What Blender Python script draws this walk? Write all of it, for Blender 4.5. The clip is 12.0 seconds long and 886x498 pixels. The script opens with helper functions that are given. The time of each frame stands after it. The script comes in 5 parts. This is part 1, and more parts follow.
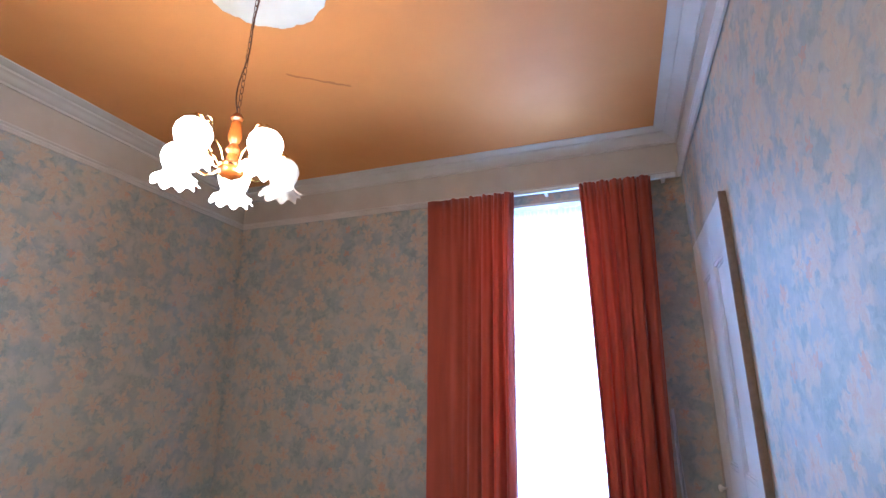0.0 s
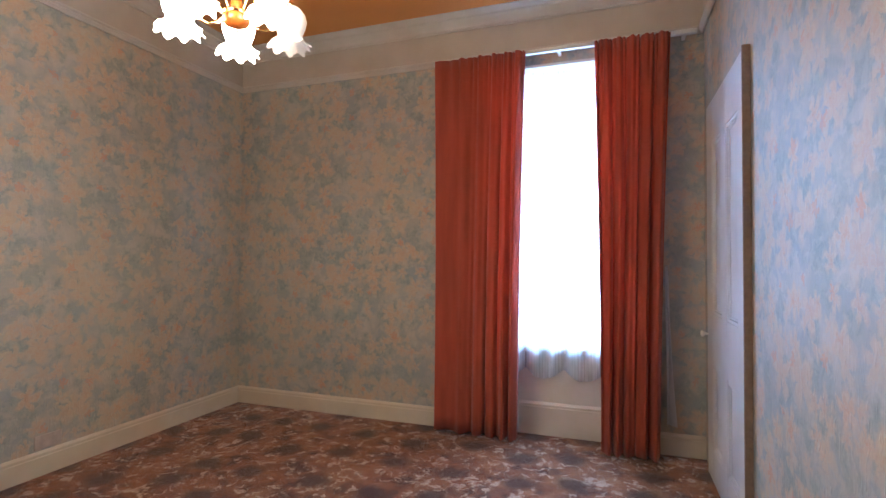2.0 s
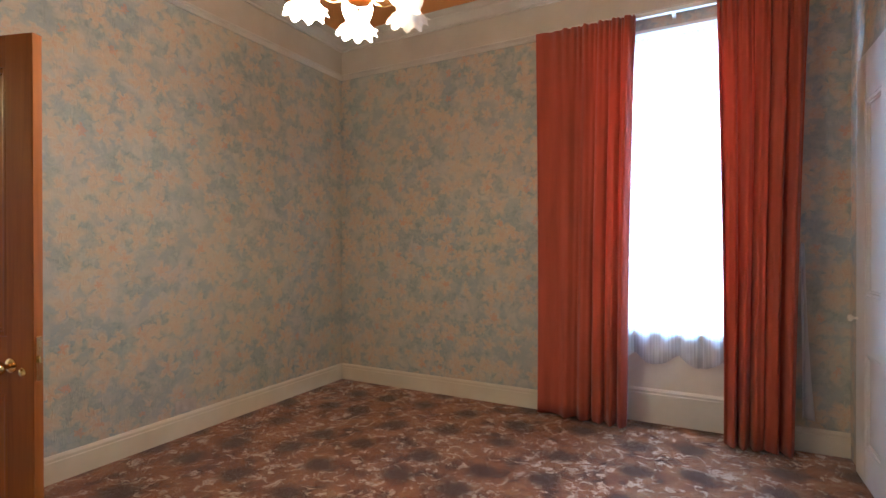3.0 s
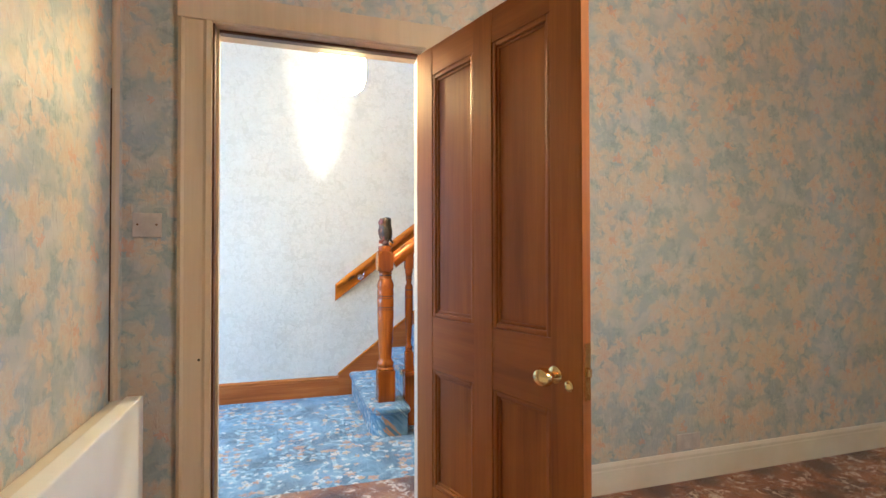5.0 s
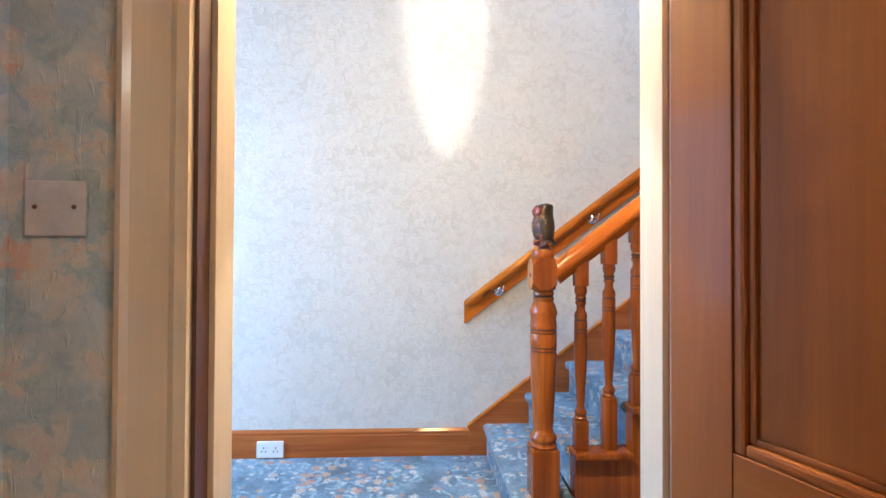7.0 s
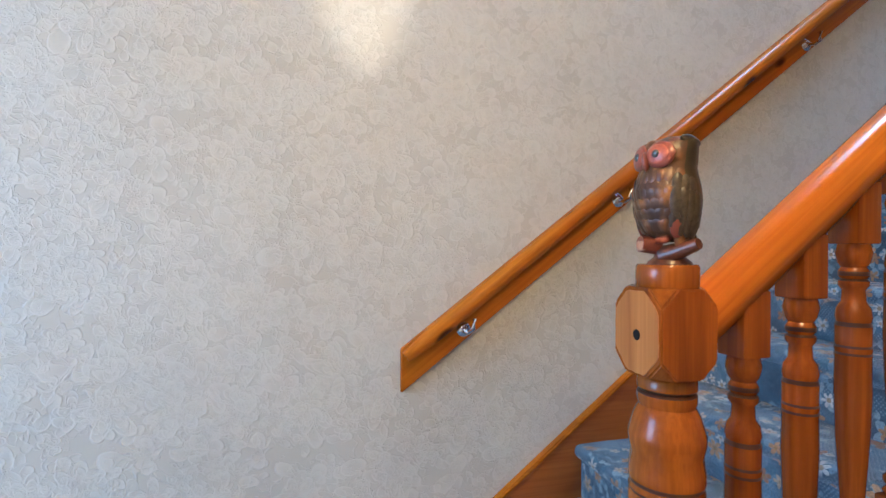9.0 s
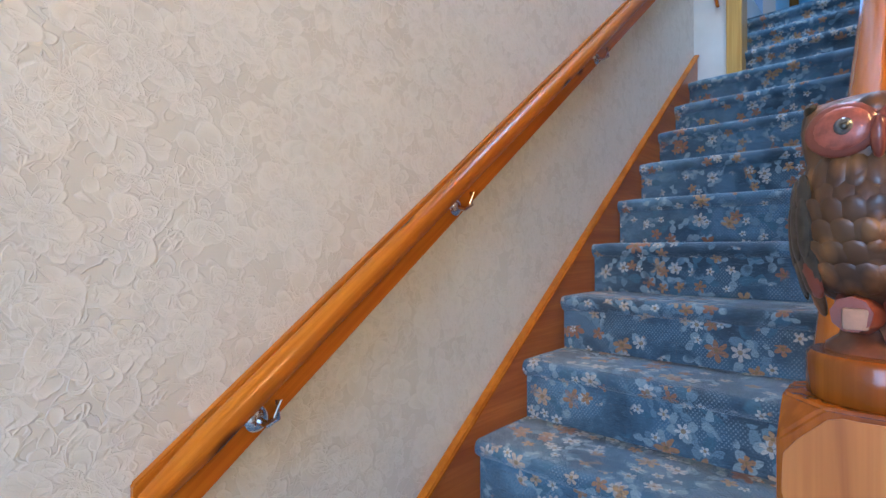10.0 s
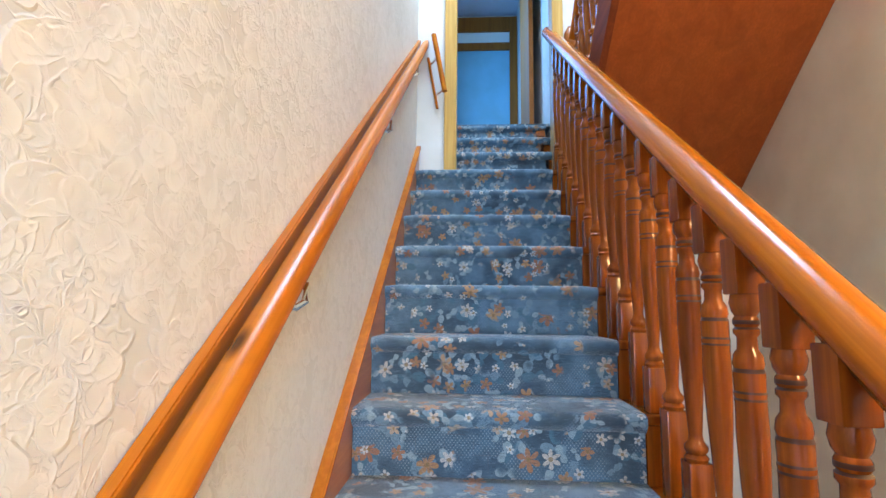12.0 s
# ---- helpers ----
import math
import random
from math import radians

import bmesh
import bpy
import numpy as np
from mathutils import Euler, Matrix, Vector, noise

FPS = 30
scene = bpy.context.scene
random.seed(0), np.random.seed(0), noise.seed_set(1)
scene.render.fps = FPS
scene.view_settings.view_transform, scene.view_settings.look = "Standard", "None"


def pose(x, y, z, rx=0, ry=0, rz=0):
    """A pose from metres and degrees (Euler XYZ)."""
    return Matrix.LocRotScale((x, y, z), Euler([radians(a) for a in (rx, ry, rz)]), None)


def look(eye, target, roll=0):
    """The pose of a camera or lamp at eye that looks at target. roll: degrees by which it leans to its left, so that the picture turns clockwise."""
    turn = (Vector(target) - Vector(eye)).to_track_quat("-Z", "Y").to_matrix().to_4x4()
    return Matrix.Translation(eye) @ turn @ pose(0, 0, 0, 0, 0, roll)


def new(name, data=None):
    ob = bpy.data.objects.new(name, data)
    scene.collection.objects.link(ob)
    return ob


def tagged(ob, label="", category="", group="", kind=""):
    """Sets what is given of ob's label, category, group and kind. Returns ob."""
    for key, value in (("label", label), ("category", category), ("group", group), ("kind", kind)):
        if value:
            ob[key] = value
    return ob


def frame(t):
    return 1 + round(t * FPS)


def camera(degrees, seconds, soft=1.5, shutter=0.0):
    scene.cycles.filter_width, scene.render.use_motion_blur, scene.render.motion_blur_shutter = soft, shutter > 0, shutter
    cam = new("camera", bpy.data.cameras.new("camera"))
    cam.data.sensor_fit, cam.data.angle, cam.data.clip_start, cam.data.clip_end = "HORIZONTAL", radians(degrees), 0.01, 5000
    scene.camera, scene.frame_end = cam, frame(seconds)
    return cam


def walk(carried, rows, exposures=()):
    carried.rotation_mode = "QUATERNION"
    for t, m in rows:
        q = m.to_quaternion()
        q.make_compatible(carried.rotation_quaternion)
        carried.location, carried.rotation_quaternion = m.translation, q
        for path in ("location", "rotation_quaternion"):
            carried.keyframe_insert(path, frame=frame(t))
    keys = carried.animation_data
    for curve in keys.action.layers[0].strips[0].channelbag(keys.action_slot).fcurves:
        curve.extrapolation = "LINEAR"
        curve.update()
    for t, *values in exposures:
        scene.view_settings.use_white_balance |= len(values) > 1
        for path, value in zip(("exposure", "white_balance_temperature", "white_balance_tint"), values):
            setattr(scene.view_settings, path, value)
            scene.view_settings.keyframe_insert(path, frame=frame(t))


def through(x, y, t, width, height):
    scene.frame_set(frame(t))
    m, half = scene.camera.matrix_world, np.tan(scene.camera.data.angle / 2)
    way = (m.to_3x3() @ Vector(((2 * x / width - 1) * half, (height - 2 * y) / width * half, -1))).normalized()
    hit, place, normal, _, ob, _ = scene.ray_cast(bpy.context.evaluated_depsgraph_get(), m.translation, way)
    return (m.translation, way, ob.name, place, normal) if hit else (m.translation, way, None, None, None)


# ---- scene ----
cam = camera(83.8, 12.0)

PATH = [
    (0, (3.235, 0.92, 1.36), (2.595, 2.736, 1.902), 0.2),
    (0.5, (3.237, 0.9, 1.326), (2.59, 2.753, 1.709), 0.3),
    (1, (3.227, 0.879, 1.304), (2.581, 2.758, 1.532), 0.3),
    (1.5, (3.227, 0.873, 1.274), (2.577, 2.761, 1.392), 0.4),
    (2, (3.193, 0.852, 1.277), (2.534, 2.739, 1.321), 0.3),
    (2.5, (3.137, 0.82, 1.262), (2.39, 2.675, 1.271), 0.3),
    (4.3, (2.413, 0.880, 1.142), (0.756, 1.999, 1.168), -0.3),
    (4.5, (2.311, 0.899, 1.141), (0.557, 1.860, 1.177), 0.0),
    (5, (2.064, 0.914, 1.147), (0.155, 1.511, 1.176), -0.1),
    (5.5, (1.798, 0.930, 1.171), (-0.176, 1.247, 1.202), -0.0),
    (6, (1.508, 0.945, 1.179), (-0.485, 1.115, 1.213), 0.2),
    (6.5, (1.192, 0.983, 1.180), (-0.805, 1.087, 1.214), 0.3),
    (8.3, (-0.116, 1.025, 1.250), (-2.111, 1.166, 1.225), 0.2),
    (8.5, (-0.253, 1.010, 1.258), (-2.241, 1.224, 1.226), 0.3),
    (9, (-0.575, 1.000, 1.240), (-2.504, 1.528, 1.230), 0.2),
    (9.5, (-0.931, 1.020, 1.258), (-2.662, 2.022, 1.279), -0.2),
    (10, (-1.205, 1.043, 1.294), (-2.563, 2.512, 1.289), -0.3),
    (10.5, (-1.412, 1.060, 1.339), (-2.334, 2.834, 1.313), 0.7),
    (11, (-1.598, 1.136, 1.340), (-2.162, 3.055, 1.347), 0.9),
    (11.3, (-1.675, 1.179, 1.352), (-2.070, 3.139, 1.412), 0.8),
    (11.5, (-1.700, 1.184, 1.370), (-2.009, 3.158, 1.471), 0.7),
    (12, (-1.759, 1.204, 1.398), (-1.875, 3.186, 1.644), 0.6),
]
walk(cam, [(t, look(eye, target, roll)) for t, eye, target, roll in PATH],
     [(0, -0.43, 4400, 15), (1.5, -0.40, 4850, 15), (2.5, -0.36, 5050, 14), (4.3, -0.15, 5300, 4), (5, 0.12, 4850, 4), (5.5, 0.04, 4450, 7), (6, -0.06, 4600, 9), (6.5, 0.06, 4800, 13),
      (8.3, -0.44, 5000, 5), (9.5, -0.54, 5250, 14), (10.5, -0.20, 5000, 11), (11.3, 0.08, 5400, 11), (12, 0.26, 5750, 10)])

# ---- light ----
WHITE_DAY = (0.60, 0.80, 1.0)


def area(name, at, target, sx, sy, watts, colour):
    la = bpy.data.lights.new(name, "AREA")
    la.shape, la.size, la.size_y, la.energy, la.color = "RECTANGLE", sx, sy, watts, colour
    ob = new(name, la)
    ob.matrix_world = look(at, target)
    return ob


world = bpy.data.worlds.new("sky")
scene.world = world
world.use_nodes = True
sky = world.node_tree.nodes.new("ShaderNodeTexSky")
sky.sky_type, sky.sun_disc, sky.sun_elevation, sky.sun_rotation = "NISHITA", False, radians(38), radians(200)
world.node_tree.nodes["Background"].inputs[1].default_value = 0.1
world.node_tree.links.new(sky.outputs[0], world.node_tree.nodes["Background"].inputs[0])

# daylight in the openings: bedroom window, hall end, stairwell skylight, upper corridor window
area("bedroom_daylight", (2.72, 5.4, 1.72), (2.72, 3.0, 1.40), 1.15, 2.6, 500, (0.60, 0.80, 1.0))
area("hall_daylight", (-1.1, -2.15, 1.55), (-1.1, 1.0, 0.2), 1.3, 1.8, 148, (0.47, 0.72, 1.0))
area("stairwell_daylight", (-1.35, 3.1, 5.72), (-1.45, 3.1, 0.0), 1.0, 1.6, 182, WHITE_DAY)
area("corridor_daylight", (-1.93, 5.9, 4.0), (-1.2, 5.9, 3.9), 1.2, 1.4, 34, (0.16, 0.48, 1.0))
bulb = new("pendant_bulb_light", bpy.data.lights.new("pendant_bulb_light", "POINT"))
bulb.data.energy, bulb.data.color, bulb.data.shadow_soft_size = 92, (1.0, 0.82, 0.52), 0.005
bulb.location = (-0.46, 1.17, 2.10)

# ---- materials ----


class Nodes:
    """A small wiring helper for one material."""

    def __init__(self, name, rough=0.6, metal=0.0, coat=0.0):
        self.mat = bpy.data.materials.new(name)
        self.mat.use_nodes = True
        self.tree = self.mat.node_tree
        self.bsdf = self.tree.nodes["Principled BSDF"]
        self.bsdf.inputs["Roughness"].default_value = rough
        self.bsdf.inputs["Metallic"].default_value = metal
        self.bsdf.inputs["Coat Weight"].default_value = coat
        self.bsdf.inputs["Coat Roughness"].default_value = 0.12
        self.bsdf.inputs["Specular IOR Level"].default_value = 0.35

    def add(self, kind, operation="", flat=False, blend=""):
        node = self.tree.nodes.new("ShaderNode" + kind)
        if operation:
            node.operation = operation
        if flat:
            node.voronoi_dimensions = "2D"
        if blend:
            node.data_type, node.blend_type = "RGBA", blend
        return node

    def link(self, a, b):
        self.tree.links.new(a, b)
        return a

    def put(self, socket, value):
        if hasattr(value, "is_linked"):
            self.tree.links.new(value, socket)
        else:
            socket.default_value = value

    def coords(self, scale=(1, 1, 1), kind="Object", jitter=False):
        tc = self.add("TexCoord")
        mp = self.add("Mapping")
        self.link(tc.outputs[kind], mp.inputs[0])
        mp.inputs["Scale"].default_value = scale
        if jitter:
            info = self.add("ObjectInfo")
            mul = self.add("VectorMath", operation="SCALE")
            comb = self.add("CombineXYZ")
            for i in range(3):
                self.link(info.outputs["Random"], comb.inputs[i])
            self.link(comb.outputs[0], mul.inputs[0])
            mul.inputs["Scale"].default_value = 17.0
            self.link(mul.outputs[0], mp.inputs["Location"])
        return mp.outputs[0]

    def noise(self, vec, scale, detail=4, rough=0.55, distort=0.0, out=0):
        n = self.add("TexNoise")
        self.link(vec, n.inputs["Vector"])
        n.inputs["Scale"].default_value, n.inputs["Detail"].default_value = scale, detail
        n.inputs["Roughness"].default_value, n.inputs["Distortion"].default_value = rough, distort
        return n.outputs[out]

    def ramp(self, value, stops, mode="LINEAR"):
        r = self.add("ValToRGB")
        r.color_ramp.interpolation = mode
        el = r.color_ramp.elements
        while len(el) < len(stops):
            el.new(0.5)
        for e, (at, c) in zip(el, stops):
            e.position = at
            e.color = (*c, 1) if hasattr(c, "__len__") else (c, c, c, 1)
        self.put(r.inputs[0], value)
        return r.outputs[0]

    def math(self, op, a, b=0.0, c=0.0):
        m = self.add("Math", operation=op)
        for s, v in zip(m.inputs, (a, b, c)):
            self.put(s, v)
        return m.outputs[0]

    def mix(self, fac, a, b, blend="MIX"):
        m = self.add("Mix", blend=blend)
        self.put(m.inputs[0], fac)
        for s, v in ((m.inputs[6], a), (m.inputs[7], b)):
            self.put(s, (*v, 1) if isinstance(v, tuple) else v)
        return m.outputs[2]

    def vadd(self, a, b, scale=1.0):
        m = self.add("VectorMath", operation="MULTIPLY_ADD")
        self.put(m.inputs[0], b)
        m.inputs[1].default_value = (scale, scale, scale)
        self.put(m.inputs[2], a)
        return m.outputs[0]

    def colour(self, value):
        self.put(self.bsdf.inputs["Base Color"], (*value, 1) if isinstance(value, tuple) else value)

    def bump(self, height, strength=0.3, distance=0.002):
        b = self.add("Bump")
        b.inputs["Strength"].default_value, b.inputs["Distance"].default_value = strength, distance
        self.put(b.inputs["Height"], height)
        self.link(b.outputs[0], self.bsdf.inputs["Normal"])


def paint(name, rgb, rough=0.45, wear=0.12, scale=3.0):
    """Brushed paint: slight mottling, faint grime and brush relief."""
    n = Nodes(name, rough)
    v = n.coords()
    big = n.noise(v, scale, 4)
    dirt = n.noise(v, scale * 9, 5, 0.7)
    low = tuple(c * (1 - wear) * f for c, f in zip(rgb, (1.0, 0.97, 0.92)))
    c = n.mix(n.ramp(big, ((0.35, 0.0), (0.7, 1.0))), rgb, low)
    n.colour(n.mix(n.ramp(dirt, ((0.66, 0.0), (0.8, 0.35))), c, tuple(x * 0.72 for x in rgb)))
    n.bump(n.noise(n.coords((40, 40, 9)), 6, 3), 0.15, 0.001)
    return n.mat


def wood(name, pale, mid, dark, axis=2, rough=0.3, coat=0.5, knots=0.0, ring=9.0, grain=0.45):
    """Varnished timber whose grain runs along one local axis."""
    n = Nodes(name, rough, coat=coat)
    n.bsdf.inputs["Specular IOR Level"].default_value = 0.2
    s = [ring, ring, ring]
    s[axis] = ring * 0.06
    v = n.coords(tuple(s), jitter=True)
    warp = n.vadd(v, n.noise(v, 0.9, 3, out=1), 0.9)
    broad = n.noise(warp, 1.6, 4, 0.6, 0.6)
    fs = [110, 110, 110]
    fs[axis] = 2.5
    fine = n.noise(n.coords(tuple(fs), jitter=True), 1.0, 3, 0.6)
    c = n.ramp(broad, ((0.3, dark), (0.48, mid), (0.68, pale)))
    c = n.mix(n.ramp(fine, ((0.42, grain), (0.6, 0.0))), c, dark)
    if knots:
        ks = [7.0, 7.0, 7.0]
        ks[axis] = 3.2
        vo = n.add("TexVoronoi")
        n.link(n.coords(tuple(ks), jitter=True), vo.inputs["Vector"])
        vo.inputs["Scale"].default_value = 1.0
        k = n.ramp(vo.outputs["Distance"], ((knots * 0.5, 1.0), (knots, 0.0)))
        c = n.mix(k, c, tuple(x * 0.25 for x in dark))
    n.colour(c)
    n.bump(fine, 0.12, 0.0008)
    return n.mat


def flowers(n, uv, scale, size, petals, offset, keep, full=False):
    """Mask and random colour of scattered blossoms, one in each cell that is kept."""
    shifted = n.vadd(uv, offset)
    vo = n.add("TexVoronoi", flat=True)
    n.link(shifted, vo.inputs["Vector"])
    vo.inputs["Scale"].default_value = scale
    vo.inputs["Randomness"].default_value = 0.8
    d = n.add("VectorMath", operation="SUBTRACT")
    n.link(shifted, d.inputs[0])
    n.link(vo.outputs["Position"], d.inputs[1])
    xyz = n.add("SeparateXYZ")
    n.link(d.outputs[0], xyz.inputs[0])
    rnd = n.add("SeparateXYZ")
    n.link(vo.outputs["Color"], rnd.inputs[0])
    angle = n.math("ADD", n.math("ARCTAN2", xyz.outputs[1], xyz.outputs[0]), n.math("MULTIPLY", rnd.outputs[2], 6.28))
    length = n.math("SQRT", n.math("ADD", n.math("MULTIPLY", xyz.outputs[0], xyz.outputs[0]), n.math("MULTIPLY", xyz.outputs[1], xyz.outputs[1])))
    lobe = n.math("ABSOLUTE", n.math("COSINE", n.math("MULTIPLY", angle, petals / 2)))
    reach = n.math("MULTIPLY", n.math("ADD", n.math("POWER", lobe, 0.8 if petals > 2 else 2.6), 0.25 if petals > 2 else 0.10), n.math("MULTIPLY_ADD", rnd.outputs[0], size * 0.5, size * 0.55))
    mask = n.math("LESS_THAN", length, reach)
    mask = n.math("MULTIPLY", mask, n.math("GREATER_THAN", rnd.outputs[1], 1 - keep))
    core = n.math("LESS_THAN", length, size * 0.24)
    return (mask, core, rnd.outputs[0], length, reach) if full else (mask, core, rnd.outputs[0])


def wallpaper():
    """Faded watercolour paper: soft peach roses, teal and blue-grey leaves on a pale ground, lightly embossed."""
    n = Nodes("floral_wallpaper", 0.52)
    v = n.coords()
    sep = n.add("SeparateXYZ")
    n.link(v, sep.inputs[0])
    flat = n.add("CombineXYZ")
    n.link(n.math("ADD", sep.outputs[0], sep.outputs[1]), flat.inputs[0])
    n.link(sep.outputs[2], flat.inputs[1])
    wob = n.add("VectorMath", operation="SUBTRACT")
    n.link(n.noise(v, 15, 4, 0.65, out=1), wob.inputs[0])
    wob.inputs[1].default_value = (0.5, 0.5, 0.5)
    uv = n.vadd(flat.outputs[0], wob.outputs[0], 0.085)
    wash = n.noise(v, 26, 4, 0.7, 0.5)
    c = n.ramp(n.noise(v, 6, 3, 0.6, 0.5), ((0.34, (0.34, 0.365, 0.355)), (0.5, (0.42, 0.415, 0.38)), (0.64, (0.49, 0.465, 0.41))))
    # leaf washes, teal and slate blue
    teal = n.noise(uv, 6.4, 3, 0.55, 0.7)
    c = n.mix(n.ramp(teal, ((0.46, 0.0), (0.56, 0.72))), c, n.ramp(wash, ((0.38, (0.215, 0.275, 0.275)), (0.6, (0.34, 0.385, 0.37)))))
    slate = n.noise(n.vadd(uv, (7.3, 2.9, 0)), 7.5, 3, 0.6, 0.6)
    c = n.mix(n.ramp(slate, ((0.54, 0.0), (0.61, 0.7))), c, (0.32, 0.36, 0.385))
    for scale, size, petals, offset, keep, strength in ((5.0, 0.100, 5, (0.3, 0.8, 0), 0.86, 0.9), (7.0, 0.064, 5, (4.7, 3.2, 0), 0.6, 0.82), (11, 0.040, 5, (9.1, 5.5, 0), 0.35, 0.7)):
        mask, core, rnd, length, reach = flowers(n, uv, scale, size, petals, offset, keep, True)
        t = n.math("ADD", n.math("DIVIDE", length, reach), n.math("MULTIPLY_ADD", wash, 0.8, -0.4))
        soft = n.math("MULTIPLY", mask, n.ramp(n.math("DIVIDE", length, reach), ((0.62, strength), (1.0, 0.15))))
        rose = n.ramp(t, ((0.08, (0.54, 0.335, 0.215)), (0.26, (0.57, 0.425, 0.295)), (0.40, (0.53, 0.375, 0.26)), (0.58, (0.58, 0.48, 0.355)), (0.74, (0.54, 0.41, 0.29)), (0.95, (0.55, 0.46, 0.35))))
        rose = n.mix(n.math("MULTIPLY", rnd, 0.5), rose, (0.48, 0.445, 0.355))
        c = n.mix(soft, c, rose)
    dab = n.noise(n.vadd(uv, (3.1, 8.8, 0)), 17, 3, 0.6, 0.8)
    c = n.mix(n.ramp(dab, ((0.58, 0.0), (0.66, 0.5))), c, (0.50, 0.495, 0.45))
    c = n.mix(n.ramp(n.noise(n.vadd(uv, (1.1, 5.8, 0)), 20, 2, 0.6, 0.8), ((0.64, 0.0), (0.70, 0.35))), c, (0.23, 0.32, 0.34))
    mask, core, rnd, length, reach = flowers(n, uv, 4.2, 0.026, 5, (2.2, 9.4, 0), 0.6, True)
    c = n.mix(n.math("MULTIPLY", mask, 0.6), c, (0.56, 0.29, 0.18))
    blotch = n.noise(v, 1.1, 3)
    n.colour(n.mix(n.ramp(blotch, ((0.4, 0.0), (0.7, 0.22))), c, (0.47, 0.45, 0.38)))
    streak = n.noise(n.coords((26, 26, 14)), 2.0, 4, 0.6)
    fleck = n.ramp(n.noise(n.coords((30, 30, 7)), 2.2, 2, 0.5, 0.8), ((0.62, 0.0), (0.70, 1.0)))
    n.bump(n.math("ADD", streak, n.math("MULTIPLY", fleck, 1.1)), 0.5, 0.003)
    return n.mat


def embossed_paper():
    """Cream blown-vinyl paper, densely raised with layered flowers, leaves and curling stems."""
    n = Nodes("embossed_wallpaper", 0.52)
    v = n.coords()
    sep = n.add("SeparateXYZ")
    n.link(v, sep.inputs[0])
    flat = n.add("CombineXYZ")
    n.link(sep.outputs[1], flat.inputs[0])
    n.link(sep.outputs[2], flat.inputs[1])
    wob = n.add("VectorMath", operation="SUBTRACT")
    n.link(n.noise(v, 13, 3, 0.55, out=1), wob.inputs[0])
    wob.inputs[1].default_value = (0.5, 0.5, 0.5)
    uv = n.vadd(flat.outputs[0], wob.outputs[0], 0.032)
    total = None
    petal = ((0.0, 0.5), (0.13, 0.65), (0.17, 0.1), (0.36, 0.65), (0.42, 0.15), (0.64, 0.85), (0.71, 0.25), (0.93, 1.0), (1.0, 0.0))
    blade = ((0.0, 0.8), (0.10, 0.1), (0.55, 0.4), (0.90, 0.95), (1.0, 0.0))
    for scale, size, petals, offset, keep in ((5.2, 0.088, 6, (0.4, 0.9, 0), 0.95), (7.5, 0.075, 2, (3.7, 2.2, 0), 0.9), (9.5, 0.048, 5, (8.1, 6.2, 0), 0.75), (11.0, 0.055, 2, (6.2, 1.4, 0), 0.9), (16.0, 0.038, 2, (1.9, 7.3, 0), 0.7)):
        mask, core, rnd, length, reach = flowers(n, uv, scale, size, petals, offset, keep, True)
        h = n.math("MULTIPLY", n.ramp(n.math("DIVIDE", length, reach), petal if petals > 2 else blade), mask)
        total = h if total is None else n.math("MAXIMUM", total, h)
    for scale, offset, thick in ((9, (0, 0, 0), 0.030), (15, (4.4, 1.7, 0), 0.036)):
        curl = n.math("ABSOLUTE", n.math("SUBTRACT", n.noise(n.vadd(uv, offset), scale, 1, 0.4, 2.4), 0.5))
        curl = n.math("MULTIPLY", n.ramp(curl, ((0.0, 0.95), (thick * 0.4, 0.7), (thick, 0.0))), n.ramp(n.noise(v, scale * 0.6, 2), ((0.44, 0.0), (0.50, 0.95))))
        total = n.math("MAXIMUM", total, curl)
    brush = n.noise(uv, 40, 3, 0.6, 0.8)
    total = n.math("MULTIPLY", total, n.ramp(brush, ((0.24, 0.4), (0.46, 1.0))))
    grain = n.noise(v, 170, 3, 0.7)
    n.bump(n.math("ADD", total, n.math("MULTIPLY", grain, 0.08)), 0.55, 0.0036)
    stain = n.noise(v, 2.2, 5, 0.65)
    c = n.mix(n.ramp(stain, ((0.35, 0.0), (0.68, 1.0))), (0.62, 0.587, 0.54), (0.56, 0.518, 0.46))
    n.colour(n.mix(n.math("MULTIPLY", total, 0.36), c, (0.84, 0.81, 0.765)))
    return n.mat


